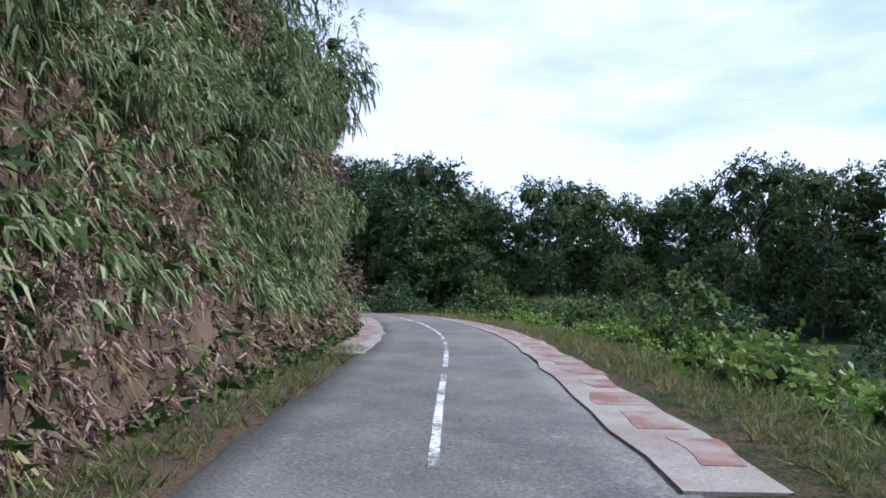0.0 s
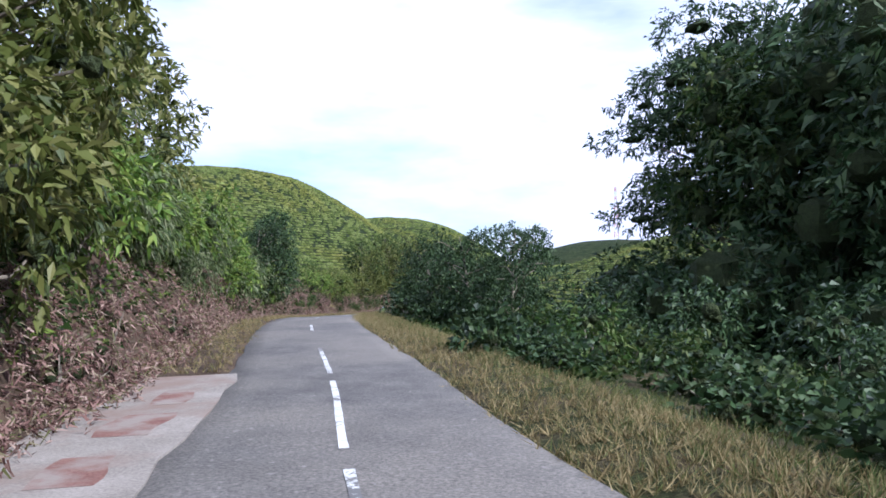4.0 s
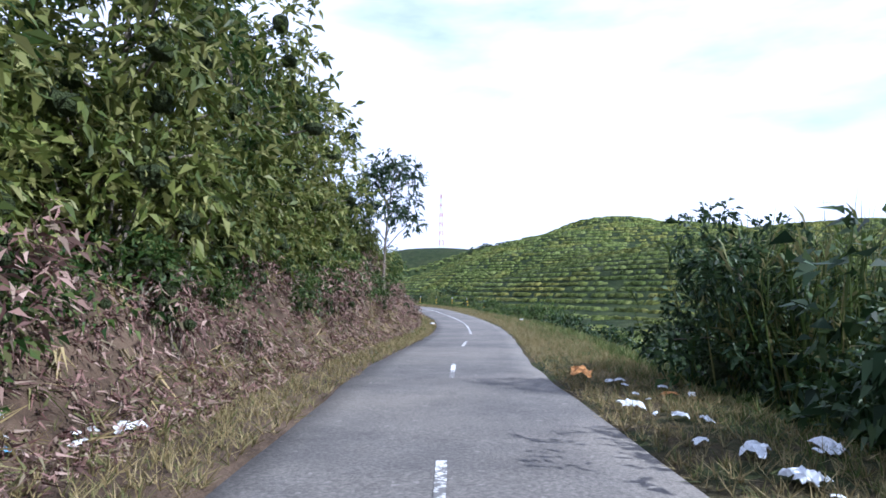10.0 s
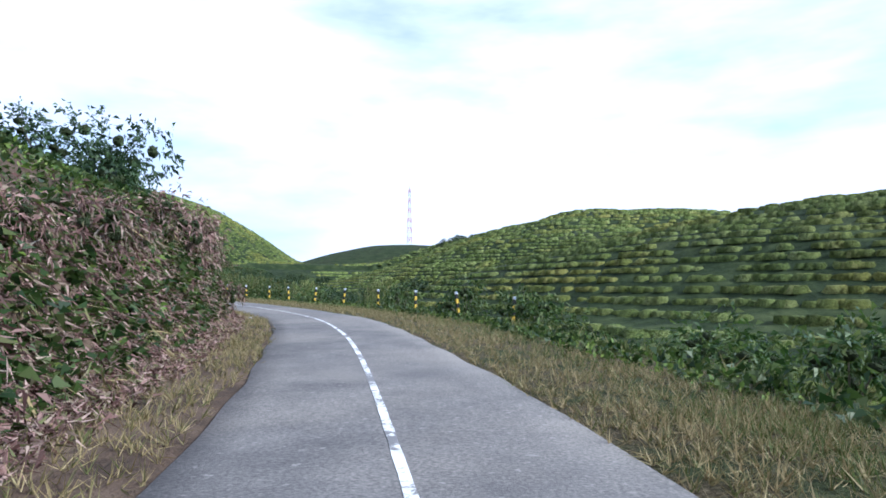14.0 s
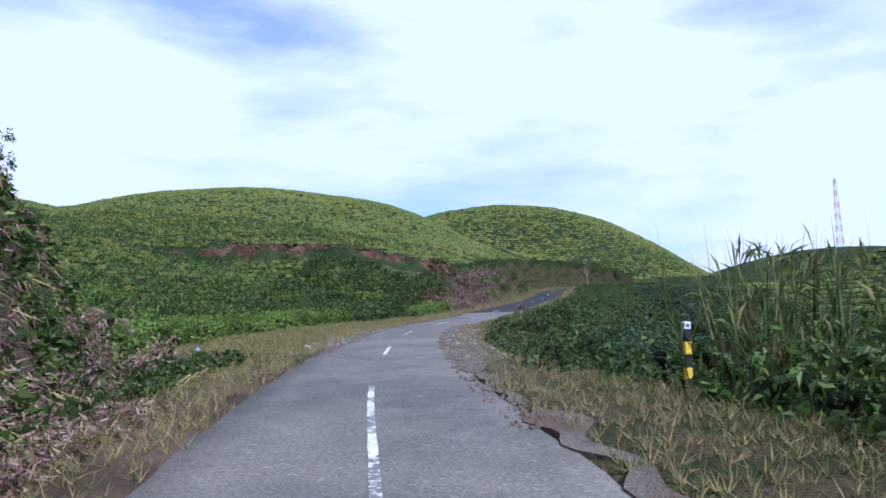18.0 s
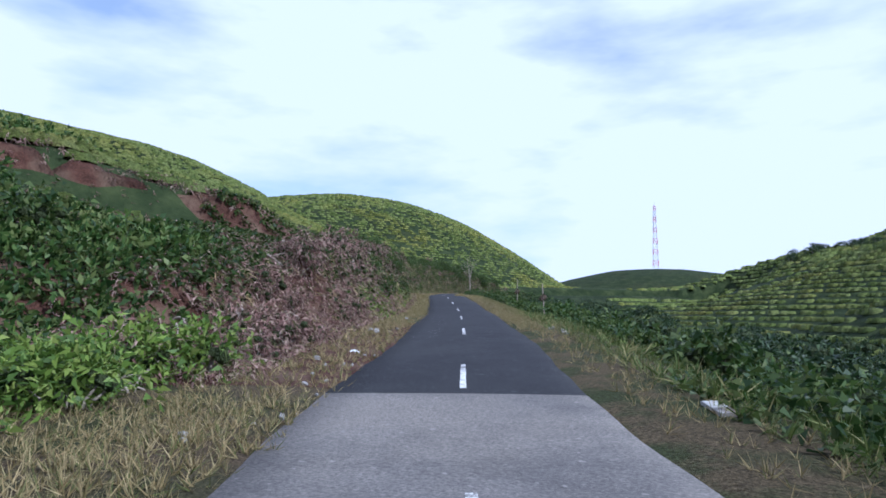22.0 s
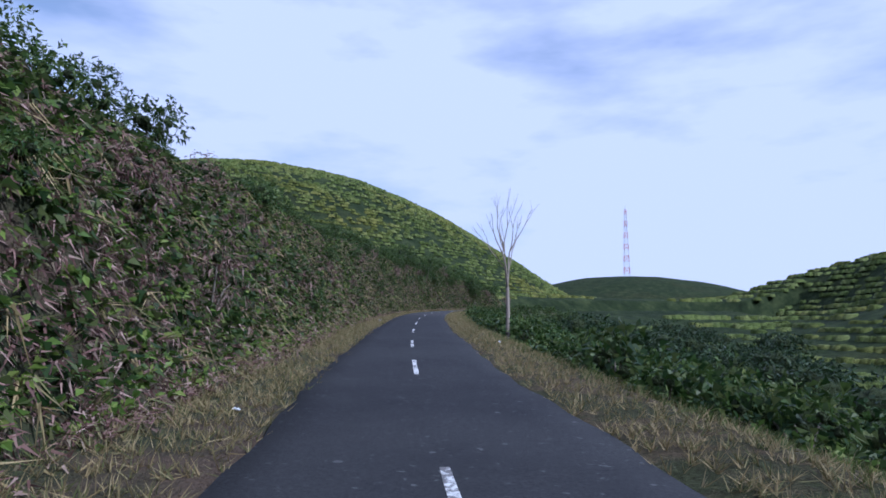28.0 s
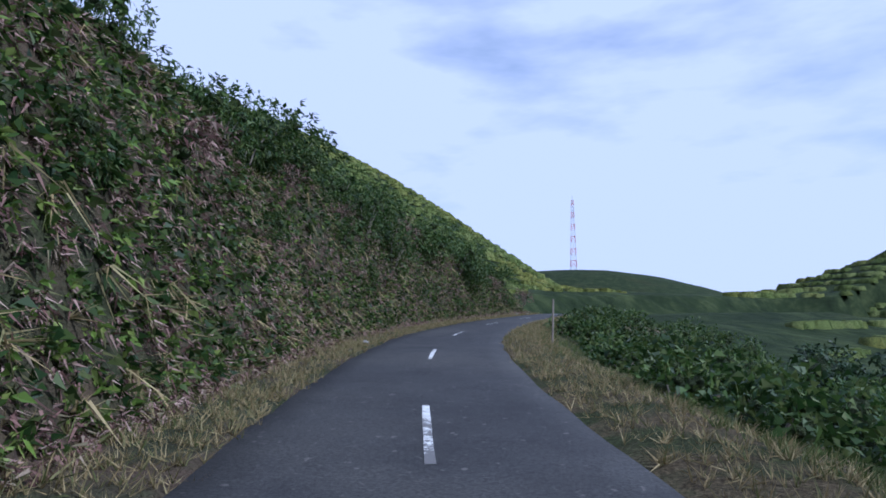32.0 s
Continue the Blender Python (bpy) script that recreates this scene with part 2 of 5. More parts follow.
LINE = spline(ROAD, STEPS)
STA = 1.6 * (np.arange(len(LINE)) / STEPS - 1.0)        # station number along the road, 1 to about every 12 m
TAN = np.gradient(LINE[:, :2], axis=0)
TAN /= np.linalg.norm(TAN, axis=1)[:, None]
LEFT = np.stack([-TAN[:, 1], TAN[:, 0]], 1)
ARC = np.concatenate([[0], np.cumsum(np.linalg.norm(np.diff(LINE[:, :2], axis=0), axis=1))])


def along(table):
    k = np.array(table, float)
    return lambda s: np.interp(s, k[:, 0], k[:, 1])


# left of the road: verge, cut bank (height and depth), hillside above it (height and slope)
verge_l = along([(-2, 0.9), (1.3, 1.0), (1.8, 1.6), (2.4, 2.25), (3.3, 2.4), (4.4, 1.9), (6, 1.6), (8, 2.4), (9, 1.6), (12, 1.0), (14, 1.5), (17, 1.0), (18.3, 1.2), (18.8, 2.2), (19.2, 3.3), (19.6, 5.5), (20.2, 7), (21.5, 7), (22.8, 6.0), (23.3, 3.0), (24, 2.0), (26, 1.5), (36, 1.2)])
bank_h = along([(-2, 6), (2.0, 8.5), (3.3, 8.2), (3.8, 6.2), (4.6, 3.2), (6, 2.8), (8, 2.2), (9, 2.0), (11, 2.0), (12.5, 2.6), (14, 1.7), (15.2, 3.3), (17, 3.9), (18.2, 4.7), (18.9, 4.6), (19.3, 3.2), (19.75, 0.6), (20.1, 0.3), (21.5, 0.3), (22.8, 0.6), (23.5, 2.3), (25, 3.2), (28, 4.4), (30, 5.0), (32, 5.8), (34, 5.8), (35.2, 4.4), (36.5, 1.0)])
bank_w = along([(-2, 1.7), (1.8, 1.5), (2.4, 1.5), (3.7, 1.6), (4.6, 2.4), (8, 2.6), (12, 1.8), (14, 2.2), (17, 1.6), (18.4, 2.0), (19.2, 2.6), (19.8, 6), (21.5, 6), (22.8, 3.0), (23.4, 2.3), (25, 2.2), (28, 2.8), (36, 2.6)])
hill_h = along([(-2, 8), (3, 7), (6, 10), (9, 12), (12, 10), (14, 10), (17, 12), (20, 14), (23, 13), (25, 13), (29, 9), (34, 9), (35.2, 5), (36.5, 2)])
hill_g = along([(-2, 0.4), (4, 0.4), (8, 0.5), (12, 0.5), (15, 0.45), (17, 0.4), (19, 0.26), (21.5, 0.25), (22.5, 0.28), (23.5, 0.30), (25, 0.42), (29, 0.42), (34, 0.5), (36, 0.3)])
# right of the road: verge, fall of the slope below it (depth and slope)
verge_r = along([(-2, 2.2), (3, 2.0), (6, 1.5), (9, 1.8), (11, 2.0), (13, 3.0), (14.6, 3.6), (16, 4.0), (17.5, 3.5), (18.7, 2.8), (19.4, 1.2), (20, 0.8), (22, 1.8), (24, 2.2), (28, 1.6), (36, 1.2)])
fall_h = along([(-2, 3), (4, 3), (8, 3), (11, 5), (14, 8), (18, 8), (22, 9), (26, 10), (36, 9)])
fall_g = along([(-2, 0.28), (4, 0.2), (8, 0.2), (11, 0.3), (14, 0.30), (18, 0.5), (20, 0.6), (23, 0.4), (26, 0.34), (36, 0.3)])
cut_u = along([(18, 60), (20, 46), (21.5, 36), (22.5, 30), (23.1, 26.0), (23.5, 20.5), (23.9, 12.5), (24.2, 7.2), (24.6, 6.2)])
# hills: middle, top, reach across and along, turn
HILLS = ((-118, 150, 24, 68, 66, 0), (-223, 300, 28.1, 64.9, 76.8, -0.05, 36), (-266, 478.5, 48.8, 68.5, 109.7, 0.0, 16), (-242, 1236, 68, 175, 220, 0), (-380, 560, 26, 120, 150, 0.0),
         (30, 275, 12, 85, 70, 0.4), (5, 455, 30, 100, 80, 0.3), (-50.5, 517.5, 25, 86, 78, 0), (4, 639, 53, 81, 81, 0), (-34, 345, 13, 52, 44, 0), (-300, 130, 40, 140, 140, 0), (140, 120, 10, 90, 90, 0), (120, 330, 20, 110, 120, 0))


def smooth(f):
    f = np.clip(f, 0, 1)
    return f * f * (3 - 2 * f)


def nearest(x, y):
    """The distance left of the road's middle line (right is negative) and the number of the nearest point of the line."""
    x, y = np.ravel(x), np.ravel(y)
    k, q = np.zeros(len(x), int), LINE[::4, :2]
    for i in range(0, len(x), 20000):
        sl = slice(i, i + 20000)
        c = 4 * np.argmin((x[sl, None] - q[:, 0]) ** 2 + (y[sl, None] - q[:, 1]) ** 2, 1)
        best = np.full(len(c), 1e18)
        for o in range(-3, 4):
            n = np.clip(c + o, 0, len(LINE) - 1)
            d = (x[sl] - LINE[n, 0]) ** 2 + (y[sl] - LINE[n, 1]) ** 2
            k[sl] = np.where(d < best, n, k[sl])
            best = np.minimum(best, d)
    d = (x - LINE[k, 0]) * LEFT[k, 0] + (y - LINE[k, 1]) * LEFT[k, 1]
    full = np.hypot(x - LINE[k, 0], y - LINE[k, 1])
    return np.where(d >= 0, full, -full), k


def waves(x, y, scale):
    """A quick, endless, uneven pattern between -1 and 1."""
    x, y = x / scale, y / scale
    return (np.sin(1.3 * x + 0.7 * y + 1) + np.sin(-0.8 * x + 1.7 * y + 2.3) + np.sin(2.1 * x - 1.1 * y + 0.4) + np.sin(2.9 * x + 2.3 * y + 4) * 0.6) / 3.6


def cross(u, k, x, y):
    """Height of the land at u metres left of the road's point k."""
    s, z = STA[k], LINE[k, 2]
    d = u - HALF - verge_l(s)
    w = bank_w(s) * (1 + 0.22 * waves(x, y, 2.1))
    left = 0.03 * np.clip(u - HALF, 0, 1) + bank_h(s) * (1 + 0.12 * waves(x, y, 3.7)) * smooth(d / w)
    up = hill_h(s)
    left = left + up * (1 - np.exp(-np.maximum(d - w, 0) * hill_g(s) / up))
    left = left + 1.25 * smooth((u - cut_u(s)) / 1.6) * smooth((s - 21.2) / 0.8) * smooth((24.7 - s) / 0.5)
    e = -u - HALF - verge_r(s)
    dn = fall_h(s)
    right = -dn * (1 - np.exp(-np.maximum(e, 0) * fall_g(s) / dn)) + 0.04 * np.clip(-u - HALF, 0, 1)
    return z + np.where(u > 0, left, right)


def ground_at(x, y, drop=True):
    x, y = np.asarray(x, float).ravel(), np.asarray(y, float).ravel()
    u, k = nearest(x, y)
    z = cross(u, k, x, y)
    far = np.abs(u)
    z = z + (-14 - z) * smooth((far - 120) / 200)
    for cx, cy, top, rx, ry, turn, *reach in HILLS:
        a, b = (x - cx) * math.cos(turn) + (y - cy) * math.sin(turn), -(x - cx) * math.sin(turn) + (y - cy) * math.cos(turn)
        h = -16 + (top + 16) * np.exp(-0.5 * ((a / rx) ** 2 + (b / ry) ** 2) ** 1.25)
        lift = h - z
        lift = 0.5 * (lift + np.sqrt(lift * lift + 6.0)) - 0.2
        z = z + np.maximum(lift, 0) * smooth((far - 9) / (reach[0] if reach else 40))
    z = z + smooth((far - 5) / 8) * (0.25 * waves(x, y, 3.0) + 0.8 * smooth((far - 20) / 40) * waves(x, y, 17.0))
    z = z + smooth((far - 300) / 500) * 6 * waves(x, y, 120.0)
    if not drop:
        return z
    low = np.minimum(z - 0.6, LINE[k, 2] - 0.7)
    f = smooth((far - 6.6) / 2.6)
    return np.where(far < 10, low + (z - low) * f, z)


def mesh_object(name, verts, faces, material, smooth_faces=False):
    me = bpy.data.meshes.new(name)
    v, f = np.asarray(verts, np.float32), np.asarray(faces, np.int32)
    me.vertices.add(len(v))
    me.vertices.foreach_set("co", v.ravel())
    n = f.shape[1]
    me.loops.add(len(f) * n)
    me.loops.foreach_set("vertex_index", f.ravel())
    me.polygons.add(len(f))
    me.polygons.foreach_set("loop_start", np.arange(0, len(f) * n, n, dtype=np.int32))
    me.polygons.foreach_set("loop_total", np.full(len(f), n, np.int32))
    me.polygons.foreach_set("use_smooth", np.full(len(f), smooth_faces))
    me.update(calc_edges=True)
    me.materials.append(material)
    return new(name, me)


def grid_faces(nx, ny, base=0):
    i, j = np.meshgrid(np.arange(nx - 1), np.arange(ny - 1), indexing="ij")
    a = (i * ny + j).ravel() + base
    return np.stack([a, a + ny, a + ny + 1, a + 1], 1)


def hill_material():
    """Hillsides: rows of clipped tea along the contours, paler and browner patches, bare red soil on steep ground."""
    m, nt, b = nodes_of("tea_hillside")
    big = texture(nt, 0.022, 5.0, 0.6)
    mid = texture(nt, 0.35, 6.0, 0.7)
    mid = mixed(nt, 0.45, mid, texture(nt, 0.09, 6.0, 0.7))
    green = ramp(nt, mid, [(0.36, (0.014, 0.022, 0.009)), (0.50, (0.036, 0.052, 0.018)), (0.64, (0.085, 0.105, 0.036))])
    dry = ramp(nt, mid, [(0.3, (0.035, 0.036, 0.013)), (0.7, (0.10, 0.098, 0.036))])
    dry = mixed(nt, 0.5, dry, green)
    c = mixed(nt, ramp(nt, big, [(0.52, (0, 0, 0)), (0.68, (1, 1, 1))]), green, dry)
    c = mixed(nt, 1.0, c, (0.6, 0.6, 0.66), "MULTIPLY")
    nt.links.new(c, b.inputs["Base Color"])
    b.inputs["Roughness"].default_value = 0.9
    b.inputs["Specular IOR Level"].default_value = 0.05
    bump(nt, b, mid, 1.0, 0.8)
    return m


M_HILL = hill_material()


def build_ground():
    x, y = np.arange(-345, 125, 2.2), np.arange(-50, 545, 2.2)
    gx, gy = np.meshgrid(x, y, indexing="ij")
    z = ground_at(gx, gy)
    v1, f1 = np.stack([gx.ravel(), gy.ravel(), z], 1), grid_faces(len(x), len(y))
    X, Y = np.concatenate([np.arange(-4000, -900, 310), np.arange(-900, 700, 16), np.arange(700, 4001, 300)]), np.concatenate([np.arange(-3500, -400, 310), np.arange(-400, 1700, 16), np.arange(1700, 4800, 310)])
    hx, hy = np.meshgrid(X, Y, indexing="ij")
    hz = ground_at(hx, hy, False)
    inside = (hx > -335) & (hx < 115) & (hy > -40) & (hy < 535)
    hz = hz - 12.0 * inside.ravel()
    v2, f2 = np.stack([hx.ravel(), hy.ravel(), hz], 1), grid_faces(len(X), len(Y), len(v1))
    g = mesh_object("ground", np.vstack([v1, v2]), np.vstack([f1, f2]), M_HILL, True)
    tagged(g, "green hilly ground with tea fields and rough grass", "ground", kind="structure")


build_ground()


def strip(name, s0, s1, offsets, height, material, step=1, smooth_faces=True):
    """A strip along the road from station s0 to s1; offsets: metres left of the middle; height(u, k, x, y)."""
    ends = [step * int(round(np.interp(q, STA, np.arange(len(STA))) / step)) for q in (s0, s1)]
    k = np.clip(np.arange(ends[0], ends[1] + 1, step), 0, len(STA) - 1)
    o = np.asarray(offsets, float)
    kk, uu = np.meshgrid(k, o, indexing="ij")
    uu = uu if not callable(height) else uu
    x, y = LINE[kk, 0] + LEFT[kk, 0] * uu, LINE[kk, 1] + LEFT[kk, 1] * uu
    z = height(uu.ravel(), kk.ravel(), x.ravel(), y.ravel())
    f = grid_faces(len(k), len(o))
    return mesh_object(name, np.stack([x.ravel(), y.ravel(), z], 1), f[:, ::-1], material, smooth_faces)


M_MOSS = surface("mossy_earth", (0.016, 0.020, 0.009), (0.055, 0.058, 0.026), 1.5, 14.0, 0.95, 1.0, 0.1, (0.075, 0.052, 0.034), 0.6)
M_LITTER = surface("earth_and_litter", (0.025, 0.018, 0.012), (0.085, 0.055, 0.036), 1.5, 16.0, 0.95, 0.9, 0.06, (0.11, 0.075, 0.05), 0.7)
def verge_material():
    """Trodden verge: straw, green tufts, bare earth and fine stalks."""
    m, nt, p = nodes_of("dry_verge")
    fine = texture(nt, 22.0, 5.0, 0.8)
    straw = ramp(nt, fine, [(0.34, (0.026, 0.02, 0.011)), (0.52, (0.088, 0.068, 0.038)), (0.70, (0.21, 0.165, 0.10))])
    green = ramp(nt, fine, [(0.34, (0.013, 0.017, 0.007)), (0.52, (0.042, 0.05, 0.02)), (0.70, (0.10, 0.108, 0.046))])
    earth = ramp(nt, fine, [(0.34, (0.04, 0.026, 0.018)), (0.70, (0.17, 0.12, 0.09))])
    c = mixed(nt, ramp(nt, texture(nt, 0.8, 5.0, 0.65), [(0.44, (0, 0, 0)), (0.58, (1, 1, 1))]), straw, green)
    c = mixed(nt, ramp(nt, texture(nt, 0.5, 6.0, 0.65, coords="Generated"), [(0.50, (0, 0, 0)), (0.62, (0.8, 0.8, 0.8))]), c, earth)
    nt.links.new(c, p.inputs["Base Color"])
    p.inputs["Roughness"].default_value = 0.95
    p.inputs["Specular IOR Level"].default_value = 0.08
    bump(nt, p, fine, 1.0, 0.06)
    return m


M_VERGE = verge_material()


def build_corridor():
    def near(u, k, x, y):
        return np.where(np.abs(u) < HALF + 0.05, LINE[k, 2] - 0.06, ground_at(x, y, False) + 0.05 * smooth((np.abs(u) - 3.4) / 1.0) * waves(x, y, 0.55) + 0.42 * smooth((u - HALF - verge_l(STA[k]) - 0.1) / 0.5) * smooth((9 - u) / 3) * waves(x + 0.7 * u, y + 0.4 * u, 0.75))
    wide = np.concatenate([np.arange(1.5, 9.0, 0.3), [9.5, 10.5]])
    for s0, s1, mat, label in ((-1.6, 1.85, M_LITTER, "dark earth bank under bamboo thicket"), (4.15, 8.3, M_LITTER, "dark earth bank with dry litter"),
                               (8.3, 8.55, M_SOIL, "bare slipped red soil slope"), (8.55, 15.5, M_LITTER, "brown earth bank with dry litter"), (15.5, 19.3, M_LITTER, "bare reddish cut bank"), (19.3, 22.9, M_VERGE, "dry flat ground beside the road"),
                               (22.9, 24.4, M_SOIL, "bare reddish cut bank with roots"), (24.4, 36, M_MOSS, "brown earth bank with dry litter")):
        tagged(strip("roadside_bank", s0, s1, wide, near, mat, 2), label, "bank", kind="structure")
    b = strip("verge", -1.6, 36, np.concatenate([np.arange(-10.0, -6.0, 0.8), np.arange(-6.0, -1.3, 0.35)]), near, M_VERGE, 2)
    tagged(b, "dry grassy roadside verge falling to the valley", "verge", kind="structure")
    # the clay cliff: fluted and broken, bulging over its foot
    st, u0 = np.linspace(1.8, 4.2, 260), np.concatenate([np.arange(1.5, 3.2, 0.2), np.arange(3.2, 7.4, 0.07), np.arange(7.4, 10.6, 0.5)])
    kf, i = np.interp(st, STA, np.arange(len(STA))), np.arange(len(STA))
    row = lambda q: np.repeat(np.interp(kf, i, q)[:, None], len(u0), 1)
    uu = np.repeat(u0[None, :], len(st), 0)
    x, y = row(LINE[:, 0]) + row(LEFT[:, 0]) * uu, row(LINE[:, 1]) + row(LEFT[:, 1]) * uu
    kk = np.repeat(np.round(kf).astype(int)[:, None], len(u0), 1)
    z = np.where(uu < HALF + 0.05, row(LINE[:, 2]) - 0.06, ground_at(x, y, False).reshape(x.shape))
    rise = smooth((uu - HALF - verge_l(STA[kk]) + 0.1) / 0.4) * smooth((8.0 - uu) / 1.5)
    a, h = np.repeat(np.interp(kf, i, ARC)[:, None], len(u0), 1), z - row(LINE[:, 2])
    push = rise * (0.30 * waves(a, 0.30 * h, 0.50) + 0.16 * waves(a + 3 * h, h * 0.6, 0.21) + 0.10 * waves(a - h, 2.2 * h, 0.13))
    x, y = x - row(LEFT[:, 0]) * push, y - row(LEFT[:, 1]) * push
    z = z + 0.12 * rise * waves(a, h * 3, 0.3)
    tagged(mesh_object("clay_cliff", np.stack([x.ravel(), y.ravel(), z.ravel()], 1), grid_faces(len(st), len(u0))[:, ::-1], M_ORANGE, True), "bare fluted orange-brown clay cut bank above the road", "bank", kind="structure")
    # the red cut above the tea field
    st = np.linspace(21.6, 24.4, 90)
    kk = np.round(np.interp(st, STA, np.arange(len(STA)))).astype(int)
    v = np.linspace(-0.4, 1.6, 9)
    uu = cut_u(st)[:, None] + v[None, :] * (1 + 0.25 * np.sin(st * 31))[:, None]
    x, y = LINE[kk, 0][:, None] + LEFT[kk, 0][:, None] * uu, LINE[kk, 1][:, None] + LEFT[kk, 1][:, None] * uu
    z = ground_at(x, y, False).reshape(x.shape) + 0.22 * np.sin(np.linspace(0, math.pi, 9))[None, :] + 0.24 * waves(x, y, 0.5) - 0.12
    tagged(mesh_object("soil_cut", np.stack([x.ravel(), y.ravel(), z.ravel()], 1), grid_faces(90, 9)[:, ::-1], M_SOIL, True), "bare red soil cut across the tea hillside", "cut bank", kind="structure")


build_corridor()
NEW_S = 22.85
top = lambda u, k, x, y: LINE[k, 2] + 0.03 - 0.010 * (u / HALF) ** 2 + 0.012 * waves(x, y, 2.5)


def road_edge(u, k, x, y):
    return top(u, k, x, y) - 0.10 * (np.abs(u) > HALF + 0.02)


def build_road():
    def part_of(name, s0, s1, mat, label):
        k = np.arange(*[int(round(np.interp(q, STA, np.arange(len(STA))))) + e for q, e in ((s0, 0), (s1, 1))])
        o = np.array([-HALF - 0.06, -HALF, -1.4, -0.7, 0, 0.7, 1.4, HALF, HALF + 0.06])
        kk, uu = np.meshgrid(k, o, indexing="ij")
        wob = 0.07 * waves(LINE[kk, 0] * 1.0, LINE[kk, 1], 0.9) * (np.abs(uu) > 1.8) + 0.12 * waves(LINE[kk, 0], LINE[kk, 1], 5.0) * (np.abs(uu) > 1.8)
        uu2 = uu + wob
        x, y = LINE[kk, 0] + LEFT[kk, 0] * uu2, LINE[kk, 1] + LEFT[kk, 1] * uu2
        z = road_edge(uu.ravel(), kk.ravel(), x.ravel(), y.ravel())
        tagged(mesh_object(name, np.stack([x.ravel(), y.ravel(), z], 1), grid_faces(len(k), len(o))[:, ::-1], mat, True), label, "road", kind="structure")
    part_of("road", -1.6, NEW_S, M_ASPHALT, "worn grey asphalt road with crumbling edges")
    part_of("road_resurfaced", NEW_S, 31.75, M_NEWASPHALT, "dark newly laid asphalt road surface")
    part_of("road_dusty", 31.75, 36, M_GREYASPHALT, "dark grey dusty asphalt road surface")


build_road()


def line_mark(s0, s1, u0=0.0, width=0.10):
    a0, a1 = np.interp(s0, STA, ARC), np.interp(s1, STA, ARC)
    n = max(3, int((a1 - a0) / 0.5))
    a = np.linspace(a0, a1, n)
    kf = np.interp(a, ARC, np.arange(len(ARC)))
    pos = np.stack([np.interp(kf, np.arange(len(LINE)), LINE[:, i]) for i in range(3)], 1)
    lf = np.stack([np.interp(kf, np.arange(len(LINE)), LEFT[:, i]) for i in range(2)], 1)
    v = []
    for o in (u0 - width / 2, u0 + width / 2):
        v.append(np.column_stack([pos[:, :2] + lf * (o + 0.004 * np.sin(a * 7 + o * 40))[:, None], pos[:, 2] + 0.036 + 0.012 * waves(pos[:, 0], pos[:, 1], 2.5)]))
    v = np.stack(v, 1).reshape(-1, 3)
    return mesh_object("lane_marking", v, grid_faces(n, 2), M_PAINT)


def build_markings():
    def solid(s0, s1, gap=0.0):
        ob = line_mark(s0, s1)
        tagged(ob, "worn white painted line in the middle of the road", "road marking", "centre line markings", "structure")
    a = -1.5
    while a < 5.4:
        solid(a, min(a + 0.40, 5.45))
        a += 0.472
    solid(12.6, 18.95)
    dash = lambda at: solid(np.interp(at - 3.0, ARC, STA), np.interp(at, ARC, STA))
    first = arc_of(-47.9, 117.1)
    for n in range(-6, 3):
        if np.interp(first + 9.5 * n, ARC, STA) > 5.9:
            dash(first + 9.5 * n)
    known = {0: (-92.5, 215.5), 1: (-98.0, 223.2), 3: (-107.1, 239.2), 4: (-110.6, 246.6), 5: (-115.1, 256.3), 11: (-142.2, 309.2), 12: (-146.5, 317.9), 13: (-150.0, 324.9), 17: (-163.7, 356.9)}
    arcs = [arc_of(*p) for p in known.values()]
    for n in range(0, 18):
        dash(np.interp(n, list(known), arcs))
    for n in range(1, 9):
        dash(arcs[-1] + 9.4 * n)


def arc_of(x, y):
    return ARC[nearest(np.array([x]), np.array([y]))[1][0]]


build_markings()

# ---- plants: leaves, sprays, shrubs, trees ----
RNG = np.random.default_rng(7)
M_BRIGHT = leafy("bright_green_leaves", [(0.055, 0.10, 0.014), (0.10, 0.165, 0.022), (0.15, 0.22, 0.03), (0.22, 0.27, 0.055)])
M_MID = leafy("green_leaves", [(0.018, 0.042, 0.008), (0.038, 0.072, 0.013), (0.068, 0.108, 0.021), (0.115, 0.142, 0.04)])
M_DARK = leafy("dark_green_leaves", [(0.012, 0.027, 0.009), (0.023, 0.048, 0.015), (0.042, 0.076, 0.024), (0.072, 0.108, 0.04)], through_light=0.2)
M_BAMBOO = leafy("grey_green_bamboo_leaves", [(0.045, 0.075, 0.02), (0.09, 0.125, 0.04), (0.15, 0.18, 0.075), (0.24, 0.26, 0.13)])
M_BROWN = leafy("withered_brown_leaves", [(0.066, 0.035, 0.028), (0.142, 0.073, 0.06), (0.225, 0.132, 0.108), (0.335, 0.235, 0.19), (0.09, 0.09, 0.03)], 0.7, 0.15)
M_STRAW = leafy("dry_straw_grass", [(0.16, 0.13, 0.05), (0.30, 0.22, 0.095), (0.42, 0.33, 0.16), (0.10, 0.115, 0.03)], 0.7, 0.25)
M_GRASS = leafy("green_grass", [(0.045, 0.07, 0.015), (0.08, 0.115, 0.022), (0.13, 0.16, 0.04), (0.24, 0.21, 0.08)], 0.6, 0.3)
M_FOREST = leafy("forest_leaves", [(0.016, 0.036, 0.011), (0.032, 0.062, 0.02), (0.058, 0.098, 0.033), (0.10, 0.14, 0.055)], through_light=0.25)
M_OLIVE = leafy("olive_green_leaves", [(0.05, 0.07, 0.012), (0.092, 0.115, 0.02), (0.15, 0.165, 0.033), (0.23, 0.225, 0.07)])
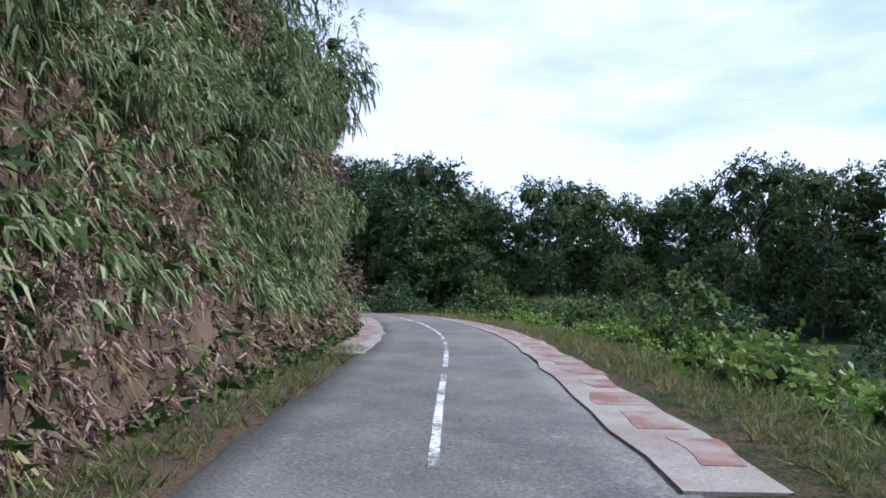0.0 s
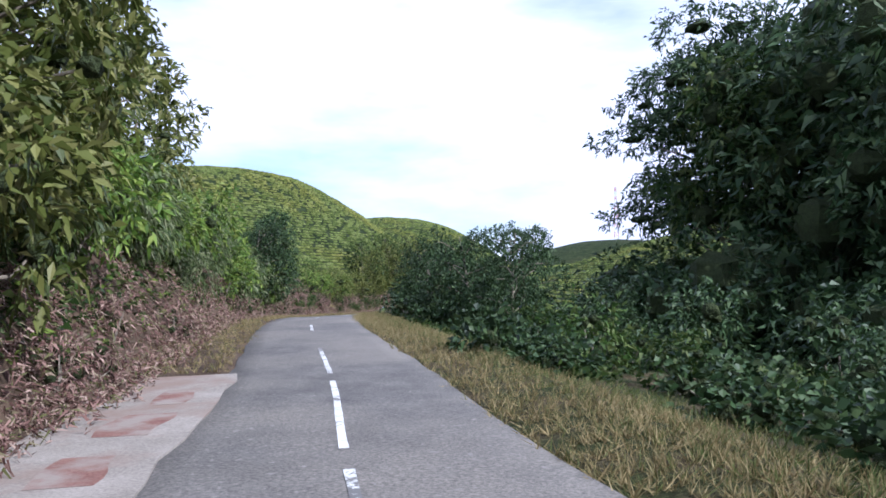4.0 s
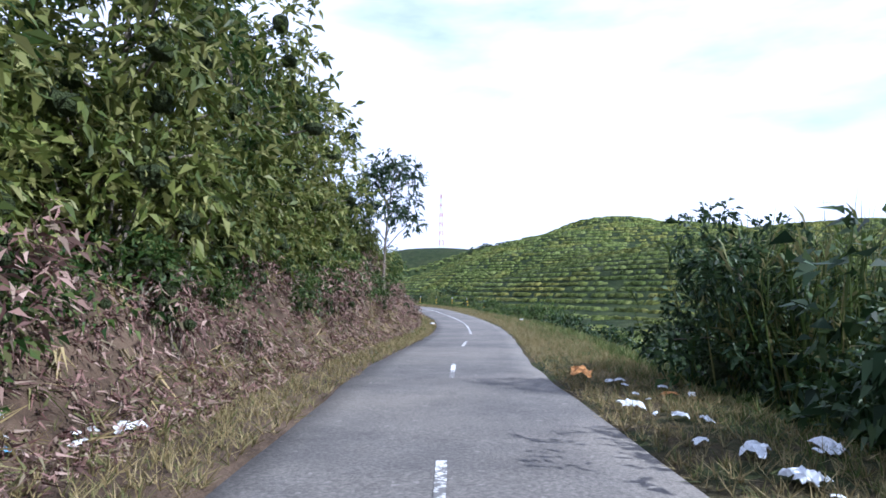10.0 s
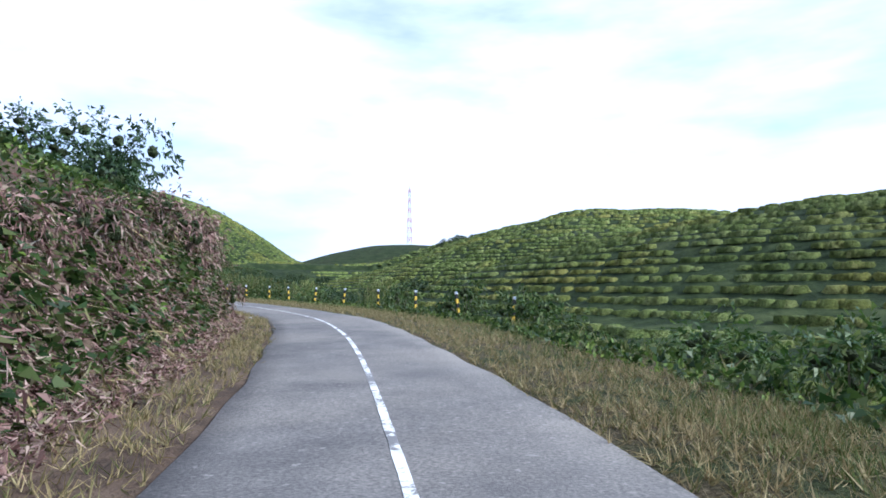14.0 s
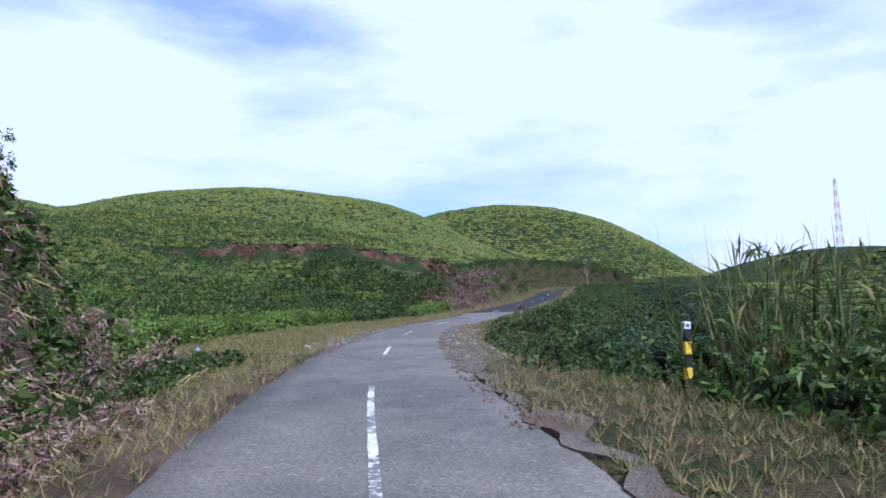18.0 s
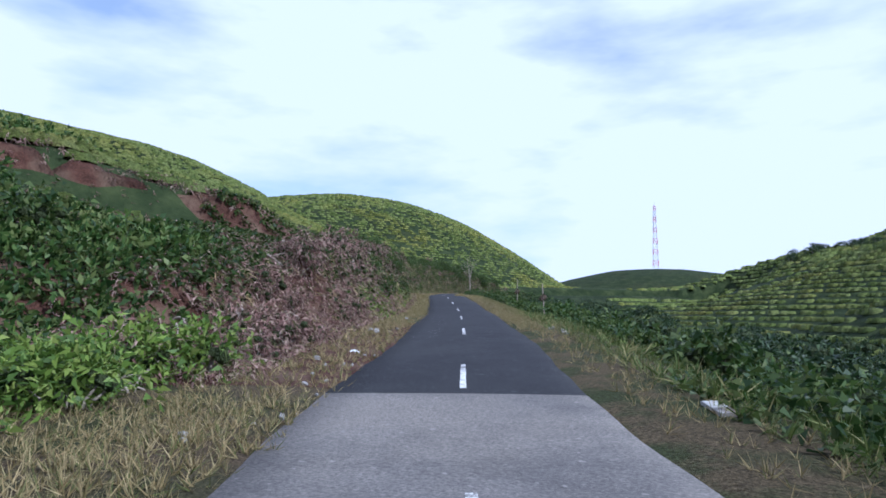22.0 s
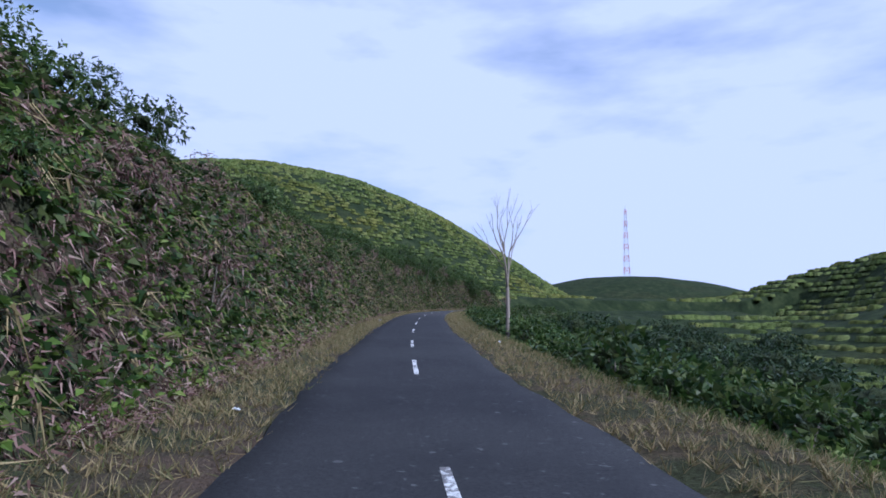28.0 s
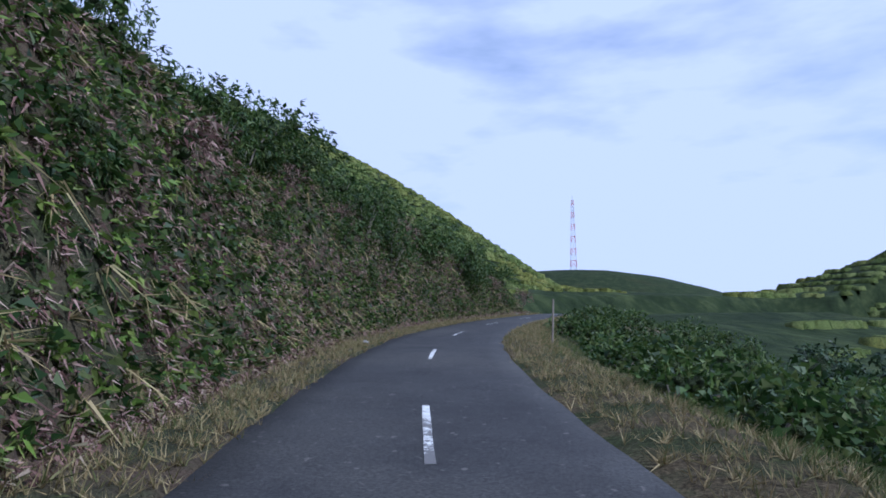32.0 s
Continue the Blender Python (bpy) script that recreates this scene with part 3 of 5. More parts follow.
# dark filler bodies inside crowns and thickets: the inner shade put into their colour
M_CORE = surface("crown_shade", (0.018, 0.026, 0.010), (0.065, 0.082, 0.030), 6.0, 22.0, 0.95, 1.0, 0.15)


def unit(v):
    return v / np.maximum(np.linalg.norm(v, axis=-1, keepdims=True), 1e-9)


def leaf_faces(pos, axis, length, width, rng, curl=0.25, blade=False):
    """Kite-shaped leaves: base, two sides, tip, with the tip hanging a little."""
    n = len(pos)
    side = unit(np.cross(axis, rng.normal(size=(n, 3)) + np.array([0, 0, 0.6])))
    L, W = np.broadcast_to(length, n)[:, None], np.broadcast_to(width, n)[:, None]
    mid = pos + axis * L * 0.45
    tip = pos + axis * L
    tip[:, 2] -= L[:, 0] * curl
    if blade:
        v = np.stack([pos + side * W * 0.5, tip, pos - side * W * 0.5] if W.max() < 0.06 else [pos, mid + side * W * 0.8, tip], 1).reshape(-1, 3)
        return v, np.arange(3 * n).reshape(n, 3)
    v = np.stack([pos, mid + side * W * 0.5, tip, mid - side * W * 0.5], 1).reshape(-1, 3)
    return v, np.arange(4 * n).reshape(n, 4)


def sprays(base, out, per, length, width, rng, spread=0.8, droop=0.2, reach=0.5, curl=0.25, blade=False):
    """Twigs with several leaves fanned along them."""
    n = len(base)
    d = unit(out + rng.normal(size=(n, 3)) * 0.35)
    b = np.repeat(base, per, 0)
    dd = np.repeat(d, per, 0)
    step = np.tile(np.arange(per) / per, n)[:, None]
    pos = b + dd * step * reach * length
    ax = unit(dd + rng.normal(size=(n * per, 3)) * spread + np.array([0, 0, -droop]))
    ln = length * rng.uniform(0.6, 1.25, n * per)
    return leaf_faces(pos, ax, ln, ln * width, rng, curl, blade)


def ball(rng, c, r, n=6, m=9):
    """A lumpy closed body for the shaded inside of a crown."""
    th, ph = np.linspace(0.15, math.pi - 0.15, n), np.linspace(0, 2 * math.pi, m, endpoint=False)
    a, b = np.meshgrid(th, ph, indexing="ij")
    k = rng.uniform(0.75, 1.1, a.shape)
    v = np.stack([np.sin(a) * np.cos(b) * k * r[0], np.sin(a) * np.sin(b) * k * r[1], np.cos(a) * k * r[2]], -1).reshape(-1, 3) + c
    f = []
    for i in range(n - 1):
        for j in range(m):
            f.append((i * m + j, (i + 1) * m + j, (i + 1) * m + (j + 1) % m, i * m + (j + 1) % m))
    return v, np.array(f)


def joined(pieces):
    if len({f.shape[1] for _, f in pieces}) > 1:
        pieces = [(v, f if f.shape[1] == 3 else np.vstack([f[:, :3], f[:, [0, 2, 3]]])) for v, f in pieces]
    vs, fs, off = [], [], 0
    for v, f in pieces:
        vs.append(v)
        fs.append(f + off)
        off += len(v)
    return np.vstack(vs), np.vstack(fs)


def tube(points, radii, sides=6):
    """A tapered, bent limb."""
    p, out = np.asarray(points, float), []
    t = unit(np.gradient(p, axis=0))
    up = np.array([0.31, 0.17, 0.93])
    a = unit(np.cross(t, up + 0.001))
    b = np.cross(t, a)
    ang = np.linspace(0, 2 * math.pi, sides, endpoint=False)
    for i in range(len(p)):
        out.append(p[i] + radii[i] * (np.cos(ang)[:, None] * a[i] + np.sin(ang)[:, None] * b[i]))
    v = np.vstack(out)
    f = [(i * sides + j, i * sides + (j + 1) % sides, (i + 1) * sides + (j + 1) % sides, (i + 1) * sides + j) for i in range(len(p) - 1) for j in range(sides)]
    return v, np.array(f)


def thing(name, label, category, group="", kind=""):
    return tagged(new(name), label, category, group, kind)


def add_part(name, vf, material, parent, label="", smooth_faces=False):
    ob = mesh_object(name, vf[0], vf[1], material, smooth_faces)
    ob.parent = parent
    if label:
        tagged(ob, label)
    return ob


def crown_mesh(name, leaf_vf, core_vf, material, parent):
    """Leaves round filler bodies coloured as the crown's inner shade, as one mesh of two materials."""
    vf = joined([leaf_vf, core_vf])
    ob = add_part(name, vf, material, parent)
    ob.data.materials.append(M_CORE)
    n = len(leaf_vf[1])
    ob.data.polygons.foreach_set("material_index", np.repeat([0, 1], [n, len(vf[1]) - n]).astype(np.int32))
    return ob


def place(s, u, sink=0.0):
    """A point on the land at station s, u metres left of the road's middle."""
    k = np.interp(s, STA, np.arange(len(STA)))
    i = np.arange(len(STA))
    x, y = np.interp(k, i, LINE[:, 0]) + np.interp(k, i, LEFT[:, 0]) * u, np.interp(k, i, LINE[:, 1]) + np.interp(k, i, LEFT[:, 1]) * u
    return x, y, ground_at(np.array([x]), np.array([y]), False)[0] - sink


def make_shrub(name, label, seed, material, r=1.3, h=2.2, leaf=0.2, width=0.42, n=230, per=6, droop=0.2, lobes=8, spread=0.8, group="", core=0.27, curl=0.25, category="shrub", blade=False):
    rng = np.random.default_rng(seed)
    e = thing(name, label, category, group)
    cs, rs = [], []
    for i in range(lobes):
        a, d = rng.uniform(0, 2 * math.pi), r * 0.62 * math.sqrt(rng.uniform(0, 1))
        z = h * rng.uniform(0.25, 0.78) * (1 - 0.35 * d / r)
        cs.append((d * math.cos(a), d * math.sin(a), z))
        q = rng.uniform(0.34, 0.52) * r
        rs.append((q, q, q * rng.uniform(0.7, 1.0)))
    cs, rs = np.array(cs), np.array(rs)
    pick = rng.integers(0, lobes, n)
    d = unit(rng.normal(size=(n, 3)) + np.array([0, 0, 0.25]))
    base = cs[pick] + d * rs[pick] * rng.uniform(0.75, 1.12, (n, 1))
    base[:, 2] = np.maximum(base[:, 2], 0.05)
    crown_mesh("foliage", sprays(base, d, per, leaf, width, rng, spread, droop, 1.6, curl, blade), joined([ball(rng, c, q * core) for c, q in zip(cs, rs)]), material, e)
    st = [tube([(0.1 * c[0], 0.1 * c[1], -0.3), (c[0] * 0.5 + 0.05, c[1] * 0.5, c[2] * 0.5), tuple(c)], (0.035, 0.025, 0.012), 5) for c in cs[:5]]
    add_part("woody_frame", joined(st), M_BARK, e)
    return e


def make_tree(name, label, seed, material, height=12.0, spread_r=4.0, bare=0.35, clumps=16, leaf=0.34, n=60, per=6, flat=0.55, group="", trunk=0.16, width=0.4, droop=0.15, fill=0.55, blade=False):
    rng = np.random.default_rng(seed)
    e = thing(name, label, "tree", group)
    bend = rng.normal(size=2) * 0.05 * height
    spine = [np.array([bend[0] * f * f, bend[1] * f * f, -0.4 + (height * 0.9 + 0.4) * f]) for f in np.linspace(0, 1, 6)]
    add_part("trunk", tube(spine, np.linspace(trunk, trunk * 0.25, 6), 8), M_BARK, e, "", True)
    leaves_, cores, limbs = [], [], []
    for i in range(clumps):
        f = bare + (1 - bare) * ((i + 0.5) / clumps) ** 0.9
        a = i * 2.4 + rng.uniform(-0.5, 0.5)
        wide = spread_r * (0.35 + 0.75 * math.sin(math.pi * min(1, 0.18 + 0.82 * (f - bare) / (1 - bare) * 0.92))) * rng.uniform(0.55, 1.05)
        k = f * 5 * 0.95
        p0 = spine[int(k)] * (1 - k % 1) + spine[min(5, int(k) + 1)] * (k % 1)
        c = p0 + np.array([math.cos(a) * wide, math.sin(a) * wide, height * 0.09 * rng.uniform(0.2, 1.3)])
        limbs.append(tube([p0 * 1.0 - np.array([0, 0, height * 0.05]), (p0 + c) / 2 + rng.normal(size=3) * 0.15, c], (trunk * 0.42, trunk * 0.28, 0.02), 5))
        q = spread_r * rng.uniform(0.28, 0.46)
        r3 = np.array([q, q, q * flat * rng.uniform(0.8, 1.25)])
        d = unit(rng.normal(size=(n, 3)) + np.array([0, 0, 0.3]))
        leaves_.append(sprays(c + d * r3 * rng.uniform(0.6, 1.1, (n, 1)), d, per, leaf, width, rng, 0.9, droop, 1.4, 0.25, blade))
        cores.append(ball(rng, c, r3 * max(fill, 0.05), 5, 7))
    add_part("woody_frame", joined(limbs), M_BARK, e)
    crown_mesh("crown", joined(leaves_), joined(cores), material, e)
    return e


def strew(makers, spots, size=(0.8, 1.25), tilt=4.0):
    """Copies of the given plants at the given spots; the first spots take the plants themselves."""
    rng = np.random.default_rng(len(spots) * 13 + 5)
    for i, (x, y, z) in enumerate(spots):
        ob = makers[i % len(makers)]
        m = pose(x, y, z, rng.uniform(-tilt, tilt), rng.uniform(-tilt, tilt), rng.uniform(0, 360))
        k = rng.uniform(*size)
        if i < len(makers):
            ob.matrix_basis = m
        else:
            ob = copy_thing(ob, m)
        ob.scale = (k * rng.uniform(0.9, 1.1), k * rng.uniform(0.9, 1.1), k * rng.uniform(0.85, 1.15))


def band(s0, s1, u0, u1, n, seed, sink=0.1):
    rng = np.random.default_rng(seed)
    return [place(s, u, sink) for s, u in zip(np.linspace(s0, s1, n) + rng.uniform(-0.5, 0.5, n) * (s1 - s0) / n, rng.uniform(u0, u1, n))]


def variants(count, make, seed, **kw):
    return [make(seed=seed + i, **kw) for i in range(count)]


# -- cover on banks and verges (stuff) --
def cover(name, label, areas, material, length, width, per, seed, droop=0.0, spread=0.7, lift=0.6, reach=0.6, curl=0.25, category="undergrowth", blade=False, raise_by=0.0):
    """Sprays of leaves over stretches of land: (s0, s1, u0, u1, sprays a square metre)."""
    rng = np.random.default_rng(seed)
    xs, ys, ks, us = [], [], [], []
    for s0, s1, u0, u1, dens in areas:
        area = (np.interp(s1, STA, ARC) - np.interp(s0, STA, ARC)) * abs(u1 - u0)
        n = int(area * dens)
        s, u = rng.uniform(s0, s1, n), rng.uniform(u0, u1, n)
        thin = rng.uniform(-1, 1, n) < 0.65 + waves(s * 9 + seed * 3.1, u * 1.3 + seed, 1.7) - 0.15 * (category == "undergrowth")
        s, u = s[thin], u[thin]
        k = np.clip(np.round(np.interp(s, STA, np.arange(len(STA)))).astype(int), 0, len(STA) - 1)
        xs.append(LINE[k, 0] + LEFT[k, 0] * u + rng.uniform(-0.3, 0.3, len(u)) * TAN[k, 0])
        ys.append(LINE[k, 1] + LEFT[k, 1] * u + rng.uniform(-0.3, 0.3, len(u)) * TAN[k, 1])
        ks.append(k)
        us.append(u)
    x, y, k, u = (np.concatenate(q) for q in (xs, ys, ks, us))
    g = lambda a, b: ground_at(a, b, False)
    z = g(x, y)
    e = 0.25
    nx, ny = (z - g(x + e, y)) / e, (z - g(x, y + e)) / e
    out = unit(np.stack([nx, ny, np.full(len(x), lift)], 1))
    base = np.stack([x, y, z - 0.04 + raise_by * rng.uniform(0, 1, len(x))], 1)
    v, f = sprays(base, out, per, length, width, rng, spread, droop, reach, curl, blade)
    ob = mesh_object(name, v, f, material)
    return tagged(ob, label, category, kind="stuff")


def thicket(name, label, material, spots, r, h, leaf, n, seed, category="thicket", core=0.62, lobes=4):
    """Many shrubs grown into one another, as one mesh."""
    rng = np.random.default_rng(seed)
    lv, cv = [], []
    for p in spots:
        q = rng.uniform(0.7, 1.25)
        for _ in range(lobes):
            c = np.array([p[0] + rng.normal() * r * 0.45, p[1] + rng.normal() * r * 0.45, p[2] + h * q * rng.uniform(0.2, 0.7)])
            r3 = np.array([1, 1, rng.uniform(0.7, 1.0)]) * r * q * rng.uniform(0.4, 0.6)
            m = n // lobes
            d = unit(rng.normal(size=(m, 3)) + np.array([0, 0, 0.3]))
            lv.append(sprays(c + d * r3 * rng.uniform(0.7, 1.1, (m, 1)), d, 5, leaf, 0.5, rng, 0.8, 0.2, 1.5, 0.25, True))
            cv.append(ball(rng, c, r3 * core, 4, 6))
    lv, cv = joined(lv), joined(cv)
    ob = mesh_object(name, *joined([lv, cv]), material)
    # the filler bodies carry the thicket's inner shade as colour
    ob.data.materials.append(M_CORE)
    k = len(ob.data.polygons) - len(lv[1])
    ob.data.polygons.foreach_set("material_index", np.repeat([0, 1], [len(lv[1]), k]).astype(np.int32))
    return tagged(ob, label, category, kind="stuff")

# ---- planting ----
# banks on the left
cover("bamboo_thicket", "grey-green drooping bamboo leaves covering a roadside bank", [(-1.2, 1.75, 3.3, 4.6, 230), (-1.2, 1.75, 4.4, 7.5, 80), (1.7, 2.7, 5.6, 8.5, 16), (2.7, 4.2, 5.6, 9.0, 18), (2.0, 4.2, 5.2, 5.9, 70)], M_BAMBOO, 0.25, 0.17, 8, 11, 0.55, 0.8, 0.5, 1.2, 0.5, "bamboo")
cover("withered_undergrowth", "withered purple-brown fern and twig undergrowth on a bank", [(-1.2, 1.8, 2.9, 3.7, 190), (2.0, 4.2, 5.0, 5.6, 45), (4.3, 8.0, 3.1, 5.4, 75), (8.8, 14.6, 3.0, 5.2, 85), (14.2, 18.8, 2.9, 5.4, 135), (18.6, 19.5, 3.9, 8.0, 40), (22.9, 25.5, 3.6, 6.4, 100), (22.9, 25.5, 6.0, 8.0, 40), (22.9, 23.5, 22, 28, 16), (23.4, 24.0, 11, 24, 20), (23.8, 24.4, 6.5, 13, 30), (25, 31, 3.2, 6.8, 60), (31, 36, 3.0, 6.6, 85), (7.8, 9.1, 3.4, 6.5, 80), (7.8, 9.2, 6.5, 10.5, 30)],
      M_BROWN, 0.17, 0.19, 7, 12, 0.5, 0.9, 0.7, 1.6, 0.4, "undergrowth", True)
cover("green_undergrowth", "low green leafy undergrowth covering a roadside bank", [(4.2, 8.0, 4.6, 9.0, 28), (7.8, 9.2, 5.2, 10.5, 30), (8.8, 14.6, 5.0, 9.0, 25.2), (14.4, 19.5, 3.6, 5.4, 60), (14.4, 19.5, 5.0, 9.8, 28), (24.0, 26, 4.6, 10, 22), (26, 31, 3.9, 10, 40), (31, 36, 3.4, 10, 50), (22.6, 24.2, 6.0, 10, 55), (24.0, 25.4, 5.2, 8, 30), (-1.2, 1.8, 2.7, 5.6, 40), (19, 23, -9.5, -3.3, 19.6), (23, 34, -10, -4.6, 12.6), (14.4, 19, -9, -4.4, 16.8), (8.2, 11.2, -7, -4.2, 16.8), (5, 8.2, -8, -4, 11.2)],
      M_MID, 0.2, 0.6, 5, 13, 0.15, 0.9, 0.7, 1.4, 0.25, "undergrowth", True)
cover("bright_undergrowth", "bright green leafy weeds on a roadside bank", [(4.3, 8.0, 4.4, 8.5, 8.4), (9.0, 13, 5.0, 8.0, 5.6), (24.5, 29, 3.6, 9, 34), (29, 36, 3.4, 8.5, 30), (14.6, 19.4, 3.8, 8, 14), (19.5, 20.8, 8.6, 11.0, 30), (20.8, 22.4, 8.3, 10, 26), (14.6, 18.6, -8, -4.4, 7), (22, 30, -8, -4.4, 5.6), (0, 2.0, 3.0, 4.0, 7), (14.6, 18, 4, 8, 5.6)], M_BRIGHT, 0.17, 0.45, 6, 14, 0.1, 0.9, 0.8, 1.2)
# grass on both verges
cover("dry_grass", "dry straw-coloured grass along the road edge", [(-1.2, 3.2, -4.4, -3.05, 32), (4.0, 8, -4.2, -2.0, 80), (8, 14.6, -4.6, -2.05, 64), (14.4, 19, -4.6, -2.05, 54.4), (19, 24, -3.6, -2.3, 19.2), (24, 36, -3.8, -2.05, 48),
      (5.2, 8.5, 2.0, 3.9, 35.2), (8.4, 14.4, 2.0, 3.9, 70.4), (14.4, 18.2, 2.0, 3.5, 57.6), (18, 19.2, 2.1, 4.6, 54), (19.2, 22.8, 2.1, 8.0, 54.4), (22, 25, 2.0, 4.2, 38.4), (25, 36, 2.0, 3.7, 64)], M_STRAW, 0.26, 0.05, 7, 21, -0.5, 0.6, 1.4, 0.25, 0.3, "grass", True)
cover("green_grass", "low green roadside grass", [(-1.2, 1.1, 2.0, 3.0, 98), (-1.2, 3.6, -6, -3.1, 56), (4, 8, -5.5, -3, 33.6), (8, 14.6, -7.0, -3.2, 30.8), (12, 14.6, -9, -3.0, 33.6), (12.2, 14.4, 2.4, 3.8, 28), (18.5, 22, 3, 9, 19.6), (14.4, 19, -6, -3.5, 28), (22, 36, -5.5, -3.2, 22.4)], M_GRASS, 0.26, 0.05, 7, 22, -0.5, 0.6, 1.4, 0.25, 0.3, "grass", True)
cover("tall_green_grass", "tall green grass on the slope beside the road", [(14.4, 19.8, -9.5, -5.2, 5), (21.5, 25, -7, -3.2, 7), (9.5, 13.5, -7, -4, 5), (0.2, 3.5, -7, -4.4, 8)], M_GRASS, 0.6, 0.045, 9, 24, -0.6, 0.4, 1.8, 0.3, 0.5, "grass", True)
cover("tall_dry_grass", "tall tufts of pale dry grass at the foot of a bank", [(24.8, 36, 3.0, 4.2, 3.0), (9, 14, 3.1, 4.0, 1.5), (19, 22, 4.5, 8, 1.5)], M_STRAW, 0.55, 0.05, 12, 23, -0.5, 0.35, 1.8, 0.2, 0.5, "grass", True)

cover("dead_fern", "pale dead fern fronds hanging on a roadside bank", [(25, 36, 3.3, 6.6, 2.6), (14.6, 19.2, 3.1, 5.4, 2.2), (23.2, 25, 3.6, 6.5, 2.4), (8.9, 14.2, 3.2, 5.0, 1.6), (-1, 1.8, 3.0, 4.0, 2.0)], M_STRAW, 0.5, 0.06, 11, 25, 0.7, 0.6, 0.6, 0.6, 0.55, "fern", True)
# shrubs
bright = variants(3, make_shrub, 100, name="shrub", label="bright green leafy shrub on a roadside bank", material=M_BRIGHT, r=1.4, h=2.3, leaf=0.19, width=0.38, n=260)
mid = variants(4, make_shrub, 120, name="shrub", label="bushy green shrub beside the road", material=M_MID, r=1.4, h=2.3, leaf=0.22, width=0.48, n=130, blade=True)
dark = variants(3, make_shrub, 140, name="dark_bush", label="dark green shaded bush below the road", material=M_DARK, r=1.6, h=2.6, leaf=0.2, width=0.5, n=250, blade=True)
brown = variants(3, make_shrub, 160, name="dry_bush", label="withered purple-brown bush on the bank", material=M_BROWN, r=1.0, h=1.5, leaf=0.2, width=0.26, n=110, droop=0.5, core=0.3, blade=True)
fern = variants(3, make_shrub, 180, name="bamboo_clump", label="drooping grey-green bamboo clump overhanging the bank", material=M_BAMBOO, r=1.6, h=2.7, leaf=0.32, width=0.17, n=260, per=7, droop=0.7, spread=0.6, curl=0.5, category="bamboo")
creeper = variants(3, make_shrub, 200, name="creeper_mound", label="low mound of green creeper leaves", material=M_BRIGHT, r=1.3, h=0.95, leaf=0.2, width=0.75, n=110, per=5, droop=0.0, category="creeper")
tea = variants(4, make_shrub, 220, name="tea_bush", label="dense clipped green tea bush beside the road", material=M_MID, r=1.0, h=0.95, leaf=0.23, width=0.6, n=75, per=5, droop=-0.3, lobes=8, category="tea bush", group="tea bushes along the road", blade=True)
teab = variants(2, make_shrub, 240, name="tea_bush", label="young bright yellow-green tea bush in the field", material=M_BRIGHT, r=1.0, h=0.9, leaf=0.19, width=0.42, n=150, per=5, droop=-0.3, lobes=8, category="tea bush", group="tea bushes in the field", blade=True)

strew(fern, band(-1.0, 1.55, 4.7, 5.7, 8, 1, 1.0) + band(-1.0, 2.0, 6.2, 8.0, 9, 2) + band(-0.4, 1.45, 4.0, 4.6, 5, 3, 0.6) + band(4.4, 5.3, 4.8, 7, 7, 4) + band(1.75, 2.7, 5.8, 6.6, 6, 105), (0.8, 1.2))
strew(fern, band(-1.0, 1.6, 3.5, 4.3, 44, 401, 0.4) + band(-1.0, 1.6, 4.1, 4.9, 34, 402, 0.5), (0.4, 0.75), 10)
fern2 = variants(2, make_shrub, 190, name="bamboo_clump", label="drooping bright bamboo fronds overhanging the bank", material=M_BAMBOO, r=1.6, h=2.8, leaf=0.3, width=0.17, n=300, per=7, droop=0.7, spread=0.5, curl=0.5, category="bamboo")
strew(fern, band(2.7, 4.15, 5.6, 6.1, 20, 403, 0.5), (0.35, 0.65), 12)
strew(fern2, band(5.2, 7.7, 4.9, 6.2, 14, 5), (0.9, 1.2))
fern3 = variants(2, make_shrub, 195, name="bamboo_clump", label="bright olive bamboo fronds overhanging a brown bank", material=M_OLIVE, r=1.6, h=2.9, leaf=0.22, width=0.22, n=380, per=7, droop=0.6, spread=0.6, curl=0.4, category="bamboo")
strew(fern3, band(12.4, 12.95, 5.3, 6.2, 4, 106) + band(12.4, 13.1, 6.4, 7.4, 3, 107) + band(4.3, 5.2, 4.9, 6.2, 6, 108), (0.95, 1.35))
strew(brown, band(-0.6, 1.8, 3.2, 4.0, 12, 6) + band(-0.6, 1.7, 3.3, 4.0, 26, 406) + band(18.3, 19.3, 4.2, 6.0, 10, 407) + band(4.5, 8, 3.9, 4.8, 18, 7) + band(8.0, 9.1, 4.0, 6.8, 18, 308) + band(22.9, 24.7, 4.0, 6.0, 24, 309) + band(8.8, 14.2, 3.8, 5.0, 40, 8) + band(14.4, 17.6, 3.5, 4.7, 20, 9) + band(22.8, 25, 4.4, 6.5, 9, 10) + band(25, 31.5, 4.0, 6.8, 22, 11) + band(31.5, 36, 4, 7, 10, 12), (0.5, 1.0))
strew(bright, band(4.4, 7.9, 5.0, 6.6, 16, 13) + band(4, 7, 6.5, 8.5, 10, 14) + [place(9.0, 5.3), place(9.2, 5.6), place(9.4, 5.0)], (0.9, 1.5))
strew(bright, band(4.8, 6.8, 5.5, 6.8, 11, 121), (1.2, 1.7))
strew(mid, band(4.0, 7.8, 6.0, 9.0, 16, 17), (0.85, 1.45))
olive = variants(3, make_shrub, 125, name="shrub", label="sunlit olive-green shrub on a brown bank", material=M_OLIVE, r=1.4, h=2.3, leaf=0.2, width=0.42, n=190, blade=True)
strew(olive, band(9.3, 12.2, 5.4, 8.0, 30, 18) + band(9.1, 12.1, 4.7, 5.4, 14, 118) + band(10.4, 12.2, 5.6, 7.0, 10, 119, -1.0), (0.85, 1.45))
